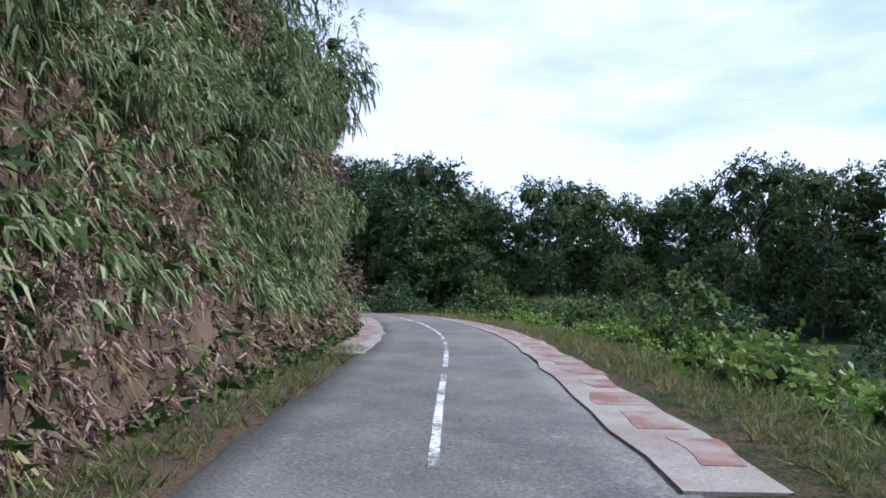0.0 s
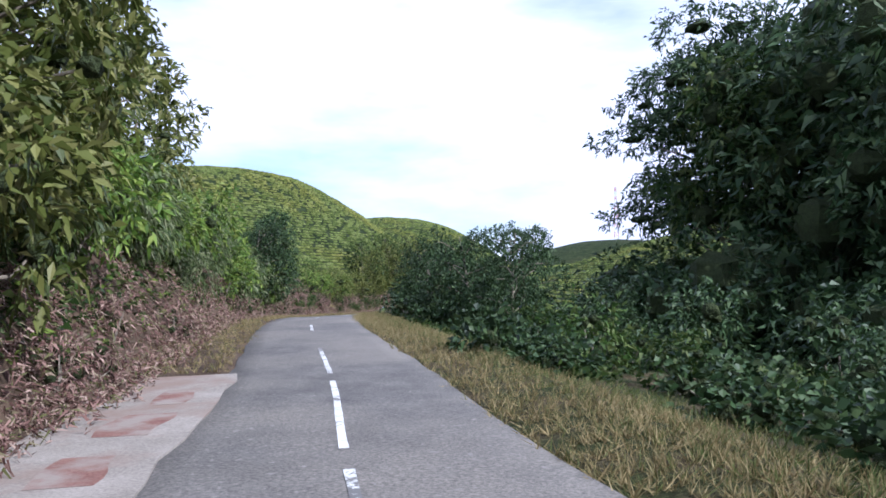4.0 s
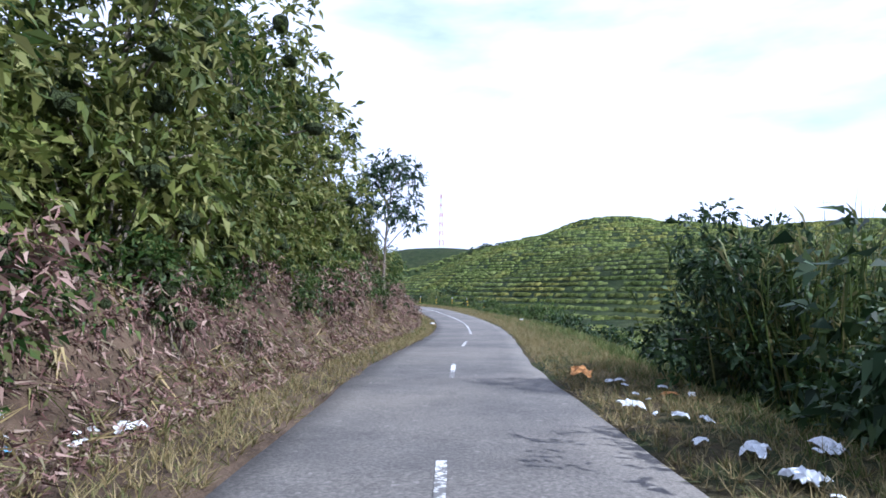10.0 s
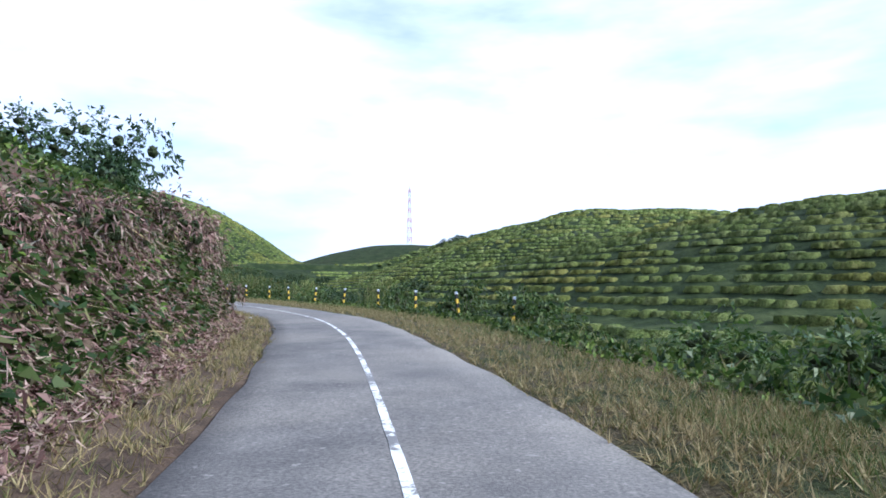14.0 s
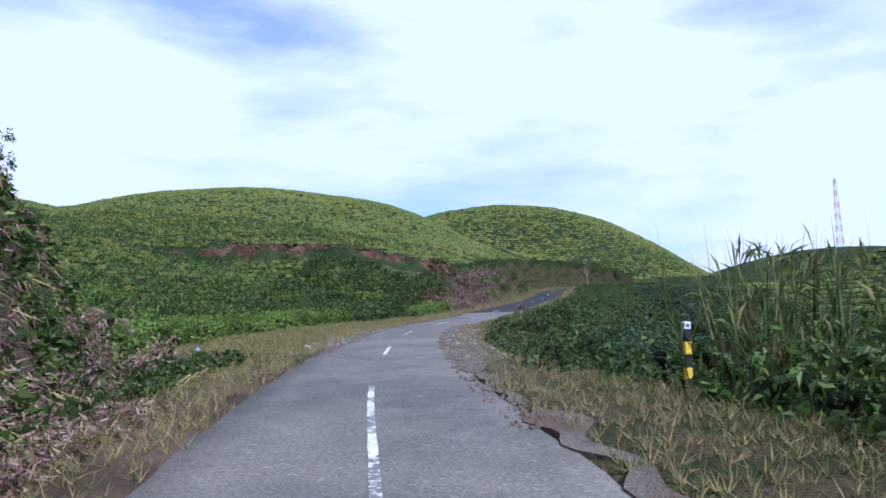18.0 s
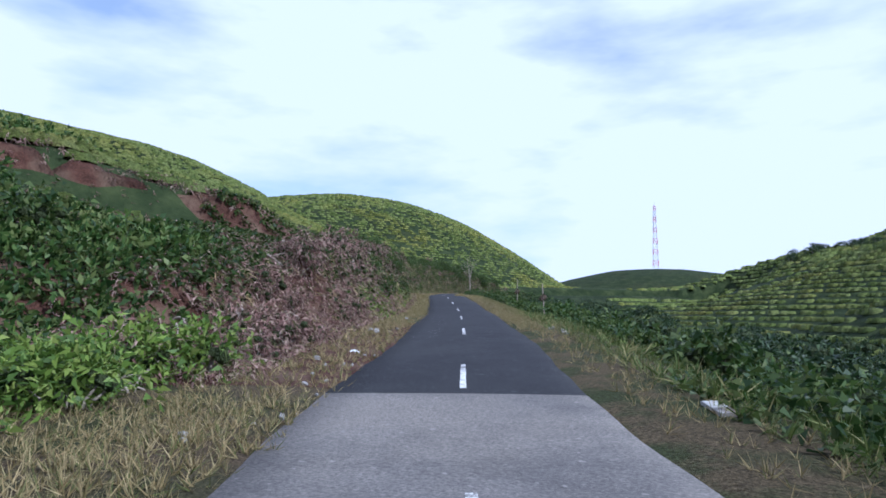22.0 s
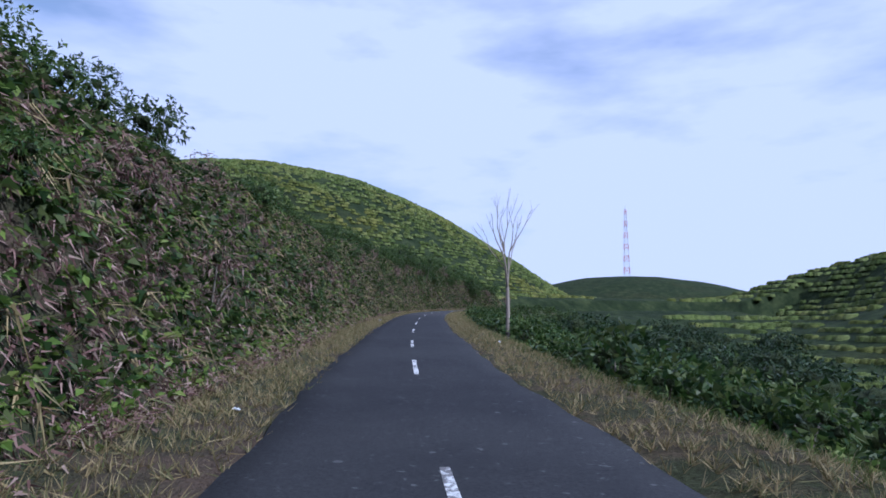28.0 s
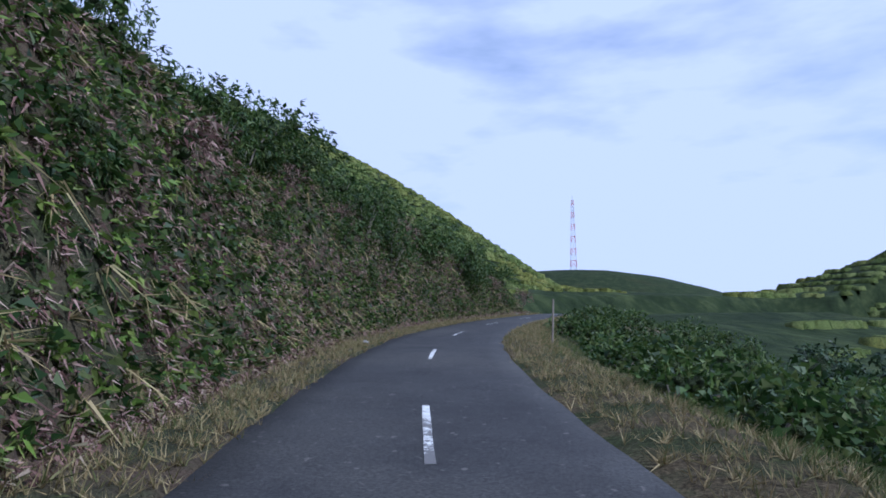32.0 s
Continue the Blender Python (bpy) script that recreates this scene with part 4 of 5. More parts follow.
strew(mid, band(9.2, 12.4, 3.9, 4.7, 30, 120) + band(7.9, 9.0, 4.6, 8.0, 12, 310), (0.4, 0.75))
mid3 = variants(2, make_shrub, 330, name="shrub", label="low green shrub on the hillside above the road", material=M_MID, r=1.3, h=1.9, leaf=0.18, width=0.48, n=220, blade=True)
strew(mid3, band(12.4, 14.4, 5.8, 7.5, 7, 19) + band(25, 30, 7.5, 10, 12, 21) + band(30, 36, 5.5, 9, 24, 22) + band(25, 36, 3.8, 7.6, 80, 222), (0.4, 0.8))
strew(variants(2, make_shrub, 340, name="shrub", label="dense green shrub crowning the steep bank", material=M_MID, r=1.4, h=2.2, leaf=0.2, width=0.48, n=200, blade=True), band(33.0, 36, 4.4, 8, 24, 223) + band(12.95, 13.3, 4.8, 5.3, 3, 225) + band(16.8, 17.8, 5.0, 7.0, 9, 224), (0.8, 1.3))
strew(mid3, band(17.9, 19.4, 4.6, 9.0, 24, 226), (0.35, 0.6))
mid2 = variants(3, make_shrub, 320, name="slope_bush", label="bushy green shrub on the slope below the road", material=M_MID, r=1.4, h=2.0, leaf=0.24, width=0.48, n=115, blade=True)
strew(mid2, band(0.8, 3.4, -14, -8.5, 18, 23, 0.2) + band(14.2, 18.4, -10, -5.6, 30, 24) + band(19, 23, -12, -5.0, 24, 25, 0.3) + band(18.3, 19.6, -7.5, -4.6, 9, 125) + band(3.0, 6.0, -10, -6.5, 14, 26) + band(11.4, 13.6, -9, -7, 5, 27), (0.6, 1.1))
strew(variants(2, make_shrub, 350, name="slope_bush", label="tall mid-green shrub in front of the forest", material=M_MID, r=1.5, h=2.4, leaf=0.24, width=0.48, n=150, blade=True), band(1.8, 3.7, -16, -10, 12, 128), (1.2, 1.8))
strew(dark, band(4.0, 7.0, -12, -7.5, 14, 28) + band(6.2, 8.4, -9.5, -5.2, 14, 29) + band(8.6, 11.1, -8.5, -4.8, 24, 30) + band(19.2, 22, -16, -9, 12, 31) + band(0.6, 3.6, -22, -13, 20, 33) + band(15.6, 17.4, 5.5, 8, 7, 34), (0.85, 1.4))
strew(creeper, band(0.3, 3.4, -8.6, -5.6, 22, 35), (0.7, 1.1))
strew(variants(2, make_shrub, 210, name="creeper_mound", label="low mound of dark green creeper leaves", material=M_DARK, r=1.3, h=0.95, leaf=0.2, width=0.75, n=110, per=5, droop=0.0, category="creeper"), band(3.2, 6.2, -6.8, -4.4, 22, 36) + band(11.4, 13.8, -8, -6, 6, 37), (0.7, 1.1))
strew(tea, band(22.3, 36, -5.4, -4.2, 66, 38) + band(22.3, 36, -8.0, -5.4, 66, 39) + band(20.0, 22.6, 9.0, 15, 50, 41) + band(21.9, 23.1, 6.2, 9.5, 22, 141) + band(22.4, 23.5, 8.5, 19, 44, 142), (0.75, 1.1))
strew(teab, band(19.6, 21.9, 8.2, 9.6, 56, 42) + band(19.6, 20.8, 11, 20, 30, 43) + band(22.45, 23.0, 4.4, 5.6, 8, 44), (0.8, 1.1))


# ---- tea on the hillsides, in rows along the contours ----
def tea_rows(name, label, material, regions, seed, size=0.72, rise=0.95, hold=0.9, rounded=False):
    rng = np.random.default_rng(seed)
    xs, ys, sz = [], [], []
    for x0, x1, y0, y1, dens, k in regions:
        n = int((x1 - x0) * (y1 - y0) * dens)
        xs.append(rng.uniform(x0, x1, n))
        ys.append(rng.uniform(y0, y1, n))
        sz.append(np.full(n, k))
    x, y, sz = np.concatenate(xs), np.concatenate(ys), np.concatenate(sz)
    for _ in range(2):
        z = ground_at(x, y, False)
        e = 0.8
        gx, gy = (ground_at(x + e, y, False) - z) / e, (ground_at(x, y + e, False) - z) / e
        g = np.maximum(np.hypot(gx, gy), 0.08)
        step = rise * sz
        dz = (np.round(z / step) * step - z) * hold
        mv = np.clip(dz / g, -2.5, 2.5) / g
        x, y = x + gx * mv, y + gy * mv
    u, k = nearest(x, y)
    ok = (np.abs(u) > 10.5) & ((u < 0) | (STA[k] > 24.7) | (STA[k] < 20.4) | (np.abs(u - 0.7 - cut_u(STA[k])) > 1.6)) 
    x, y, sz = x[ok], y[ok], sz[ok]
    z = ground_at(x, y, False)
    n, m = len(x), 5
    r = size * sz * rng.uniform(0.7, 1.25, n)
    a = np.linspace(0, 2 * math.pi, m, endpoint=False)[None, :] + rng.uniform(0, 1, (n, 1))
    rings = []
    for rad, h in ((1.1, -0.25), (0.78, 0.46)):
        q = rad * r[:, None] * rng.uniform(0.75, 1.25, (n, m))
        rings.append(np.stack([x[:, None] + np.cos(a) * q, y[:, None] + np.sin(a) * q, z[:, None] + h * r[:, None] * rng.uniform(0.75, 1.25, (n, m))], -1))
    v = np.stack(rings, 1).reshape(-1, 3)
    f = []
    for j in range(m):
        f += [(j, (j + 1) % m, m + (j + 1) % m), (j, m + (j + 1) % m, m + j)]
    f += [(m, m + 1, m + 2), (m, m + 2, m + 3), (m, m + 3, m + 4)]
    f = (np.array(f)[None] + (np.arange(n) * 2 * m)[:, None, None]).reshape(-1, 3)
    tagged(mesh_object(name, v, f, material, rounded), label, "tea bushes", kind="stuff")


def tea_material(name, tones):
    m, nt, b = nodes_of(name)
    geo = nt.nodes.new("ShaderNodeNewGeometry")
    c = ramp(nt, geo.outputs["Random Per Island"], [((i + 0.5) / len(tones), muted(t)) for i, t in enumerate(tones)])
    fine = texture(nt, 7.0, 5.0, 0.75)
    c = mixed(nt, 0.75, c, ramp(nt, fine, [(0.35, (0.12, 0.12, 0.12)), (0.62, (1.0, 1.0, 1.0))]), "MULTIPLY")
    broad = texture(nt, 0.05, 3.0)
    c = mixed(nt, ramp(nt, broad, [(0.48, (0, 0, 0)), (0.66, (0.7, 0.7, 0.7))]), c, mixed(nt, 1.0, c, (1.5, 1.15, 0.9), "MULTIPLY"))
    nt.links.new(c, b.inputs["Base Color"])
    b.inputs["Roughness"].default_value = 0.8
    b.inputs["Specular IOR Level"].default_value = 0.08
    bump(nt, b, fine, 1.0, 0.3)
    return m


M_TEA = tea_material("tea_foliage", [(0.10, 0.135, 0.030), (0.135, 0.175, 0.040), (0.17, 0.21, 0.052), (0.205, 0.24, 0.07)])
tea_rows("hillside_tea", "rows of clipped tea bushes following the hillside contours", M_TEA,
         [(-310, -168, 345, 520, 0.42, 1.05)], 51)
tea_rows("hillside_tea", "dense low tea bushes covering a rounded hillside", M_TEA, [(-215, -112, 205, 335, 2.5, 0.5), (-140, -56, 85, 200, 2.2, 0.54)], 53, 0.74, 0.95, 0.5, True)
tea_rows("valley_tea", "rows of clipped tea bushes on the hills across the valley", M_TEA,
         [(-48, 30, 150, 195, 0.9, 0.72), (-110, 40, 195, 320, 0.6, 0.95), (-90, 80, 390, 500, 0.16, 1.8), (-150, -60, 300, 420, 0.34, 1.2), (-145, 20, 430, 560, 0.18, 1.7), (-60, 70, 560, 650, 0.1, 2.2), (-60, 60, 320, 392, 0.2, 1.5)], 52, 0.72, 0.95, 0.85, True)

# ---- trees ----
forest = variants(2, make_tree, 400, name="tree", label="tall green forest tree at the valley edge", material=M_FOREST, height=16, spread_r=4.2, bare=0.12, clumps=24, leaf=0.64, n=38, flat=0.8, group="forest trees", fill=0.62, blade=True)
forest += variants(1, make_tree, 402, name="tree", label="sunlit green forest tree at the valley edge", material=M_MID, height=15, spread_r=4.4, bare=0.1, clumps=24, leaf=0.6, n=46, flat=0.8, group="forest trees", fill=0.55, blade=True)
wood = [(1, 92), (0, 84), (6, 82), (12, 85), (17, 78), (24, 73), (30, 72), (37, 66), (43, 63), (50, 57), (57, 52), (63, 44), (68, 34), (70, 22), (4, 100), (10, 95), (22, 86), (36, 79), (48, 72), (60, 62), (70, 52),
        (8, 74), (15, 70), (22, 64), (30, 60), (38, 56), (46, 49), (52, 42), (56, 33), (-8, 93), (-4, 89), (0, 79), (4, 86)]
rngf = np.random.default_rng(9)
for i, (x, y) in enumerate(wood):
    z = float(ground_at(np.array([x]), np.array([y]), False)[0])
    k = (1.35 if x < 2 and y > 82 else 1.15 if i < 10 else 1.05 if i < 14 else 1.2 if i < 21 else 0.62 if i < 29 else 1.0) * rngf.uniform(0.92, 1.1)
    ob = forest[i] if i < 3 else copy_thing(forest[i % 3], Matrix())
    ob.matrix_basis = pose(x, y, z, rngf.uniform(-2, 2), rngf.uniform(-2, 2), rngf.uniform(0, 360))
    ob.scale = (k * rngf.uniform(0.85, 1.05), k * rngf.uniform(0.85, 1.05), k)
big = make_tree(name="tree", label="tall spreading dark tree with an open layered crown", seed=431, material=M_DARK, height=26, spread_r=7.6, bare=0.25, clumps=62, leaf=0.5, n=120, flat=0.3, trunk=0.34, fill=0.3, blade=True)
big.matrix_basis = pose(-9.5, 98.0, float(ground_at(np.array([-9.5]), np.array([98.0]), False)[0]))
um = make_tree(name="tree", label="small flat-topped tree with pale layered leaves", seed=435, material=M_MID, height=7.5, spread_r=2.8, bare=0.5, clumps=12, leaf=0.4, n=40, flat=0.35, trunk=0.1)
um.matrix_basis = pose(2.7, 78.5, float(ground_at(np.array([2.7]), np.array([78.5]), False)[0]) - 0.3)
um.scale = (1.5, 1.5, 1.25)
small = variants(2, make_tree, 440, name="tree", label="small dark-leaved tree beside the road", material=M_DARK, height=6.0, spread_r=1.9, bare=0.2, clumps=14, leaf=0.2, n=60, flat=0.8, trunk=0.09, fill=0.12, group="roadside trees")
strew(small, [place(5.9, -7.6), place(6.25, -7.2), place(6.6, -7.0), place(7.0, -6.8), place(7.4, -6.6), place(7.65, -6.8), place(7.85, -7.0), place(7.5, -8.6), place(6.8, -9), place(6.2, -9.5), place(7.3, 5.6), place(7.75, 6.0), place(8.1, 6.4), place(6.9, 6.6), place(3.8, 7.2), place(0.6, 8.2)], (0.6, 0.85), 5)
strew(variants(2, make_tree, 460, name="tree", label="small dark-leaved tree beside the road", material=M_DARK, height=4.6, spread_r=1.7, bare=0.1, clumps=13, leaf=0.26, n=46, flat=0.9, trunk=0.07, fill=0.12, group="roadside trees"),
      [place(9.6, -6.8), place(10.1, -6.2), place(10.5, -5.6), place(10.9, -5.0), place(11.1, -5.6), place(9.1, -8.0), place(11.3, 5.8), place(17.75, 5.4), place(18.0, 5.2)], (0.55, 0.8), 5)
strew(variants(2, make_tree, 470, name="tree", label="leafy olive-green tree overhanging the bank", material=M_OLIVE, height=6.0, spread_r=1.9, bare=0.12, clumps=16, leaf=0.24, n=42, flat=0.85, trunk=0.08, fill=0.3, group="roadside trees"), [place(4.42, 4.9), place(4.62, 4.75), place(4.85, 5.0), place(11.7, 5.5), place(11.95, 6.0), place(11.3, 5.6), place(10.9, 5.8), place(10.4, 6.0), place(5.0, 6.0), place(5.35, 6.4), place(5.7, 6.6), place(6.1, 6.8), place(4.7, 6.4)], (1.0, 1.25), 5)
tall_tree = make_tree(name="tree", label="tall dark-leaved tree rising above the roadside bushes", seed=466, material=M_DARK, height=5.6, spread_r=1.4, bare=0.15, clumps=22, leaf=0.2, n=70, flat=0.8, trunk=0.1, fill=0.3)
tall_tree.matrix_basis = pose(*place(9.0, -8.2), 0, 0, 15)
dark_tree = make_tree(name="tree", label="slender dark-leaved tree leaning over the bank", seed=456, material=M_DARK, height=7.2, spread_r=1.5, bare=0.45, clumps=13, leaf=0.26, n=34, flat=0.6, trunk=0.08, fill=0.1)
dark_tree.matrix_basis = pose(*place(12.45, 4.1), 0, 0, 40)
for sd, (x, y), h in ((451, (-55.8, 122.6), 8.0), (452, (-54.4, 114.5), 6.5), (453, (-56.5, 128.0), 7.0)):
    q = make_tree(name="tree", label="rounded olive-green tree on top of the bank", seed=sd, material=M_MID, height=h, spread_r=2.4, bare=0.1, clumps=16, leaf=0.22, n=60, flat=0.85, trunk=0.09, fill=0.3)
    q.matrix_basis = pose(x, y, float(ground_at(np.array([x]), np.array([y]), False)[0]))
cover("field_tea", "dense field of green tea bushes beside the road", [(19.8, 22.8, 8, 19, 16), (22.6, 23.6, 7, 19, 18), (7.6, 10.5, 10, 34, 5), (19.5, 25.5, 16, 52, 5)], M_MID, 0.24, 0.45, 6, 31, -0.3, 0.8, 1.2, 1.0, 0.1, "tea bushes", False, 0.5)

ridge = make_tree(name="tree", label="dark rounded tree on the ridge across the valley", seed=445, material=M_DARK, height=9.0, spread_r=3.4, bare=0.08, clumps=18, leaf=0.5, n=30, flat=0.8, trunk=0.16, fill=0.6, group="ridge trees", blade=True)
rr = np.random.default_rng(46)
for i, (x, y) in enumerate([(-96 + 3.2 * q + rr.uniform(-2, 2), 486 + 1.6 * q + rr.uniform(-6, 6)) for q in range(12)] + [(-60, 372), (-55, 366), (-63, 364), (-57, 358), (-51, 360)]):
    ob = ridge if i == 0 else copy_thing(ridge, Matrix())
    ob.matrix_basis = pose(x, y, float(ground_at(np.array([x]), np.array([y]), False)[0]) - 0.5, 0, 0, rr.uniform(0, 360))
    ob.scale = (rr.uniform(0.4, 0.8),) * 2 + (rr.uniform(0.28, 0.5),)

rv = np.random.default_rng(77)
thicket("valley_thicket", "dense dark green thicket on the valley side below the road", M_DARK, [place(a, b, 0.2) for a, b in zip(rv.uniform(21.5, 36, 130), rv.uniform(-42, -13, 130))], 2.2, 2.4, 0.34, 150, 78)
thicket("valley_thicket", "dense green bushes on the slope below the road", M_MID, [place(a, b, 0.2) for a, b in zip(rv.uniform(22, 36, 110), rv.uniform(-15, -8, 110))], 1.3, 1.3, 0.24, 110, 79)
spots = []
for x, y in zip(rv.uniform(-4, 66, 150), rv.uniform(26, 92, 150)):
    if x > 3 and 74 < y + 0.62 * x < 96 and nearest(x, y)[0][0] < -13:
        spots.append((x, y, float(ground_at(np.array([x]), np.array([y]), False)[0]) - 0.3))
for x, y in zip(rv.uniform(-19, 10, 60), rv.uniform(70, 96, 60)):
    if nearest(x, y)[0][0] < -17 and y > 74 - 0.2 * x:
        spots.append((x, y, float(ground_at(np.array([x]), np.array([y]), False)[0]) - 0.3))
thicket("forest_edge_thicket", "dark leafy thicket filling the forest edge", M_DARK, spots, 3.2, 5.0, 0.5, 170, 80)
strew(variants(2, make_tree, 480, name="tree", label="dark leafy tree shading the road", material=M_DARK, height=6.0, spread_r=1.9, bare=0.12, clumps=16, leaf=0.2, n=62, flat=0.85, trunk=0.09, fill=0.3, group="roadside trees"), [place(7.4, 5.2), place(7.65, 5.5), place(7.85, 5.9), place(7.7, -7.0), place(7.95, -7.6), place(8.35, -8.6), place(8.7, -9.4)], (0.9, 1.2), 4)

# ---- aprons, posts, poles, stones, litter ----
M_YELLOW = surface("yellow_post_paint", (0.50, 0.33, 0.03), (0.68, 0.47, 0.06), 6.0, 40.0, 0.6, 0.3, 0.004)
M_BLACK = surface("black_post_paint", (0.012, 0.012, 0.013), (0.03, 0.03, 0.03), 6.0, 40.0, 0.6, 0.3, 0.004)
M_WHITE = surface("white_paint", (0.55, 0.56, 0.58), (0.78, 0.78, 0.78), 5.0, 40.0, 0.6, 0.3, 0.004)
M_BLUE = surface("blue_reflector", (0.05, 0.10, 0.28), (0.10, 0.18, 0.42), 6.0, 40.0, 0.4)
M_STONE = surface("grey_stone", (0.16, 0.15, 0.14), (0.36, 0.34, 0.32), 4.0, 30.0, 0.9, 0.6, 0.02)
M_PLASTIC = surface("white_plastic", (0.55, 0.57, 0.60), (0.80, 0.81, 0.82), 8.0, 40.0, 0.4)
M_BLUEPLASTIC = surface("blue_plastic", (0.10, 0.28, 0.45), (0.22, 0.45, 0.62), 8.0, 40.0, 0.4)
M_STEEL = surface("galvanised_steel", (0.30, 0.31, 0.33), (0.45, 0.46, 0.48), 2.0, 30.0, 0.5)
M_REDSTEEL = surface("red_painted_steel", (0.42, 0.10, 0.07), (0.55, 0.17, 0.12), 2.0, 30.0, 0.6)
M_KERB = surface("dirty_whitewash", (0.24, 0.23, 0.21), (0.52, 0.51, 0.49), 3.0, 20.0, 0.9, 0.6, 0.02, (0.12, 0.10, 0.08), 1.5)
M_DARKCLAY = surface("dark_wet_clay", (0.045, 0.022, 0.014), (0.15, 0.075, 0.042), 2.5, 10.0, 0.95, 1.0, 0.1)
M_DUST = surface("dusty_gravel", (0.075, 0.060, 0.048), (0.19, 0.16, 0.135), 2.0, 20.0, 0.95, 1.0, 0.05, (0.11, 0.075, 0.055), 0.9)


def slab_along(name, s0, s1, inner, outer, lift, thick, material, parent=None, n=None, wob=0.05):
    """A slab beside the road between two lines u = inner(s) and u = outer(s), with edges of its own thickness."""
    n = n or max(3, int((s1 - s0) * 14))
    s = np.linspace(s0, s1, n)
    kf = np.interp(s, STA, np.arange(len(STA)))
    i = np.arange(len(STA))
    P = np.stack([np.interp(kf, i, LINE[:, c]) for c in range(3)], 1)
    lf = np.stack([np.interp(kf, i, LEFT[:, c]) for c in range(2)], 1)
    a, b = inner(s) + wob * (0.8 * np.sin(s * 53) + 0.6 * np.sin(s * 23 + 1)), np.broadcast_to(outer(s), n) + wob * np.sin(s * 37) + wob * np.sin(s * 17 + 2)
    rows = []
    for u, dz in ((a, -thick), (a, 0), (a * 0.5 + b * 0.5, 0.0), (b, 0), (b, -thick)):
        rows.append(np.column_stack([P[:, :2] + lf * u[:, None], P[:, 2] + lift + dz + 0.0 * u]))
    v = np.stack(rows, 1).reshape(-1, 3)
    f = grid_faces(n, 5)
    f = np.vstack([f, [[0, 1, 2, 3], [0, 3, 4, 4]][:1], [[(n - 1) * 5 + q for q in (3, 2, 1, 0)]]])
    if np.mean(a) > np.mean(b):
        f = f[:, ::-1]
    ob = mesh_object(name, v, f[:, ::-1], material)
    if parent:
        ob.parent = parent
    return ob


def build_aprons():
    left = tagged(slab_along("concrete_apron", 1.0, 5.15, along([(1, 1.85), (2.0, 1.85), (2.6, 1.65), (3.2, 1.6), (4.2, 1.7), (6, 1.75)]), along([(1, 2.95), (1.4, 3.3), (2.2, 3.3), (2.9, 3.25), (3.3, 3.7), (3.7, 4.0), (4.2, 3.7), (5.15, 3.3)]), 0.046, 0.25, M_CONCRETE), "pale concrete road shoulder with faded red paint", "shoulder", kind="structure")
    right = tagged(slab_along("concrete_apron", 0.35, 3.95, along([(0, -1.86), (5, -1.86)]), along([(0.3, -2.75), (2, -2.85), (3.95, -2.6)]), 0.046, 0.25, M_CONCRETE), "pale concrete road shoulder with faded red paint bands", "shoulder", kind="structure")
    rng = np.random.default_rng(61)
    for p, sgn, stretches in ((left, 1, ((1.02, 1.95, 0.085), (4.4, 5.0, 0.17))), (right, -1, ((0.4, 3.85, 0.10),))):
        for s0, s1, step in stretches:
            s = s0
            while s < s1:
                ln = step * rng.uniform(0.5, 0.75)
                slab_along("red_band", s, s + ln, along([(0, sgn * rng.uniform(2.05, 2.3)), (6, sgn * 2.15)]), along([(0, sgn * rng.uniform(2.6, 2.85)), (6, sgn * 2.7)]), 0.051, 0.004, M_REDPAINT, p, 6, 0.06)
                s += step


build_aprons()
for s0, s1, sg, a, b in ((19.75, 20.95, 1, 1.5, 3.1), (19.1, 21.3, -1, 1.65, 3.0), (17.9, 19.1, -1, 1.95, 2.5)):
    tagged(slab_along("gravel_shoulder", s0, s1, along([(s0, sg * 1.95), (s0 + 0.25, sg * a), (s1 - 0.3, sg * a), (s1, sg * 1.95)]), along([(s0, sg * 2.1), (s0 + 0.3, sg * b), (s1 - 0.4, sg * b * 0.9), (s1, sg * 2.1)]), 0.034, 0.12, M_DUST, None, 60, 0.16), "dusty grey gravel at the broken road edge", "gravel", kind="structure")


def box(c, size, top=1.0):
    """A box with bevelled upper edges."""
    x, y, z = (q / 2 for q in size)
    rings = [(1.0, -z), (1.0, z * 0.86), (0.9 * top, z)]
    v = np.array([(c[0] + sx * x * k, c[1] + sy * y * k, c[2] + h) for k, h in rings for sx, sy in ((-1, -1), (1, -1), (1, 1), (-1, 1))])
    f = [(r * 4 + j, r * 4 + (j + 1) % 4, r * 4 + 4 + (j + 1) % 4, r * 4 + 4 + j) for r in range(2) for j in range(4)] + [(3, 2, 1, 0), (8, 9, 10, 11)]
    return v, np.array(f)


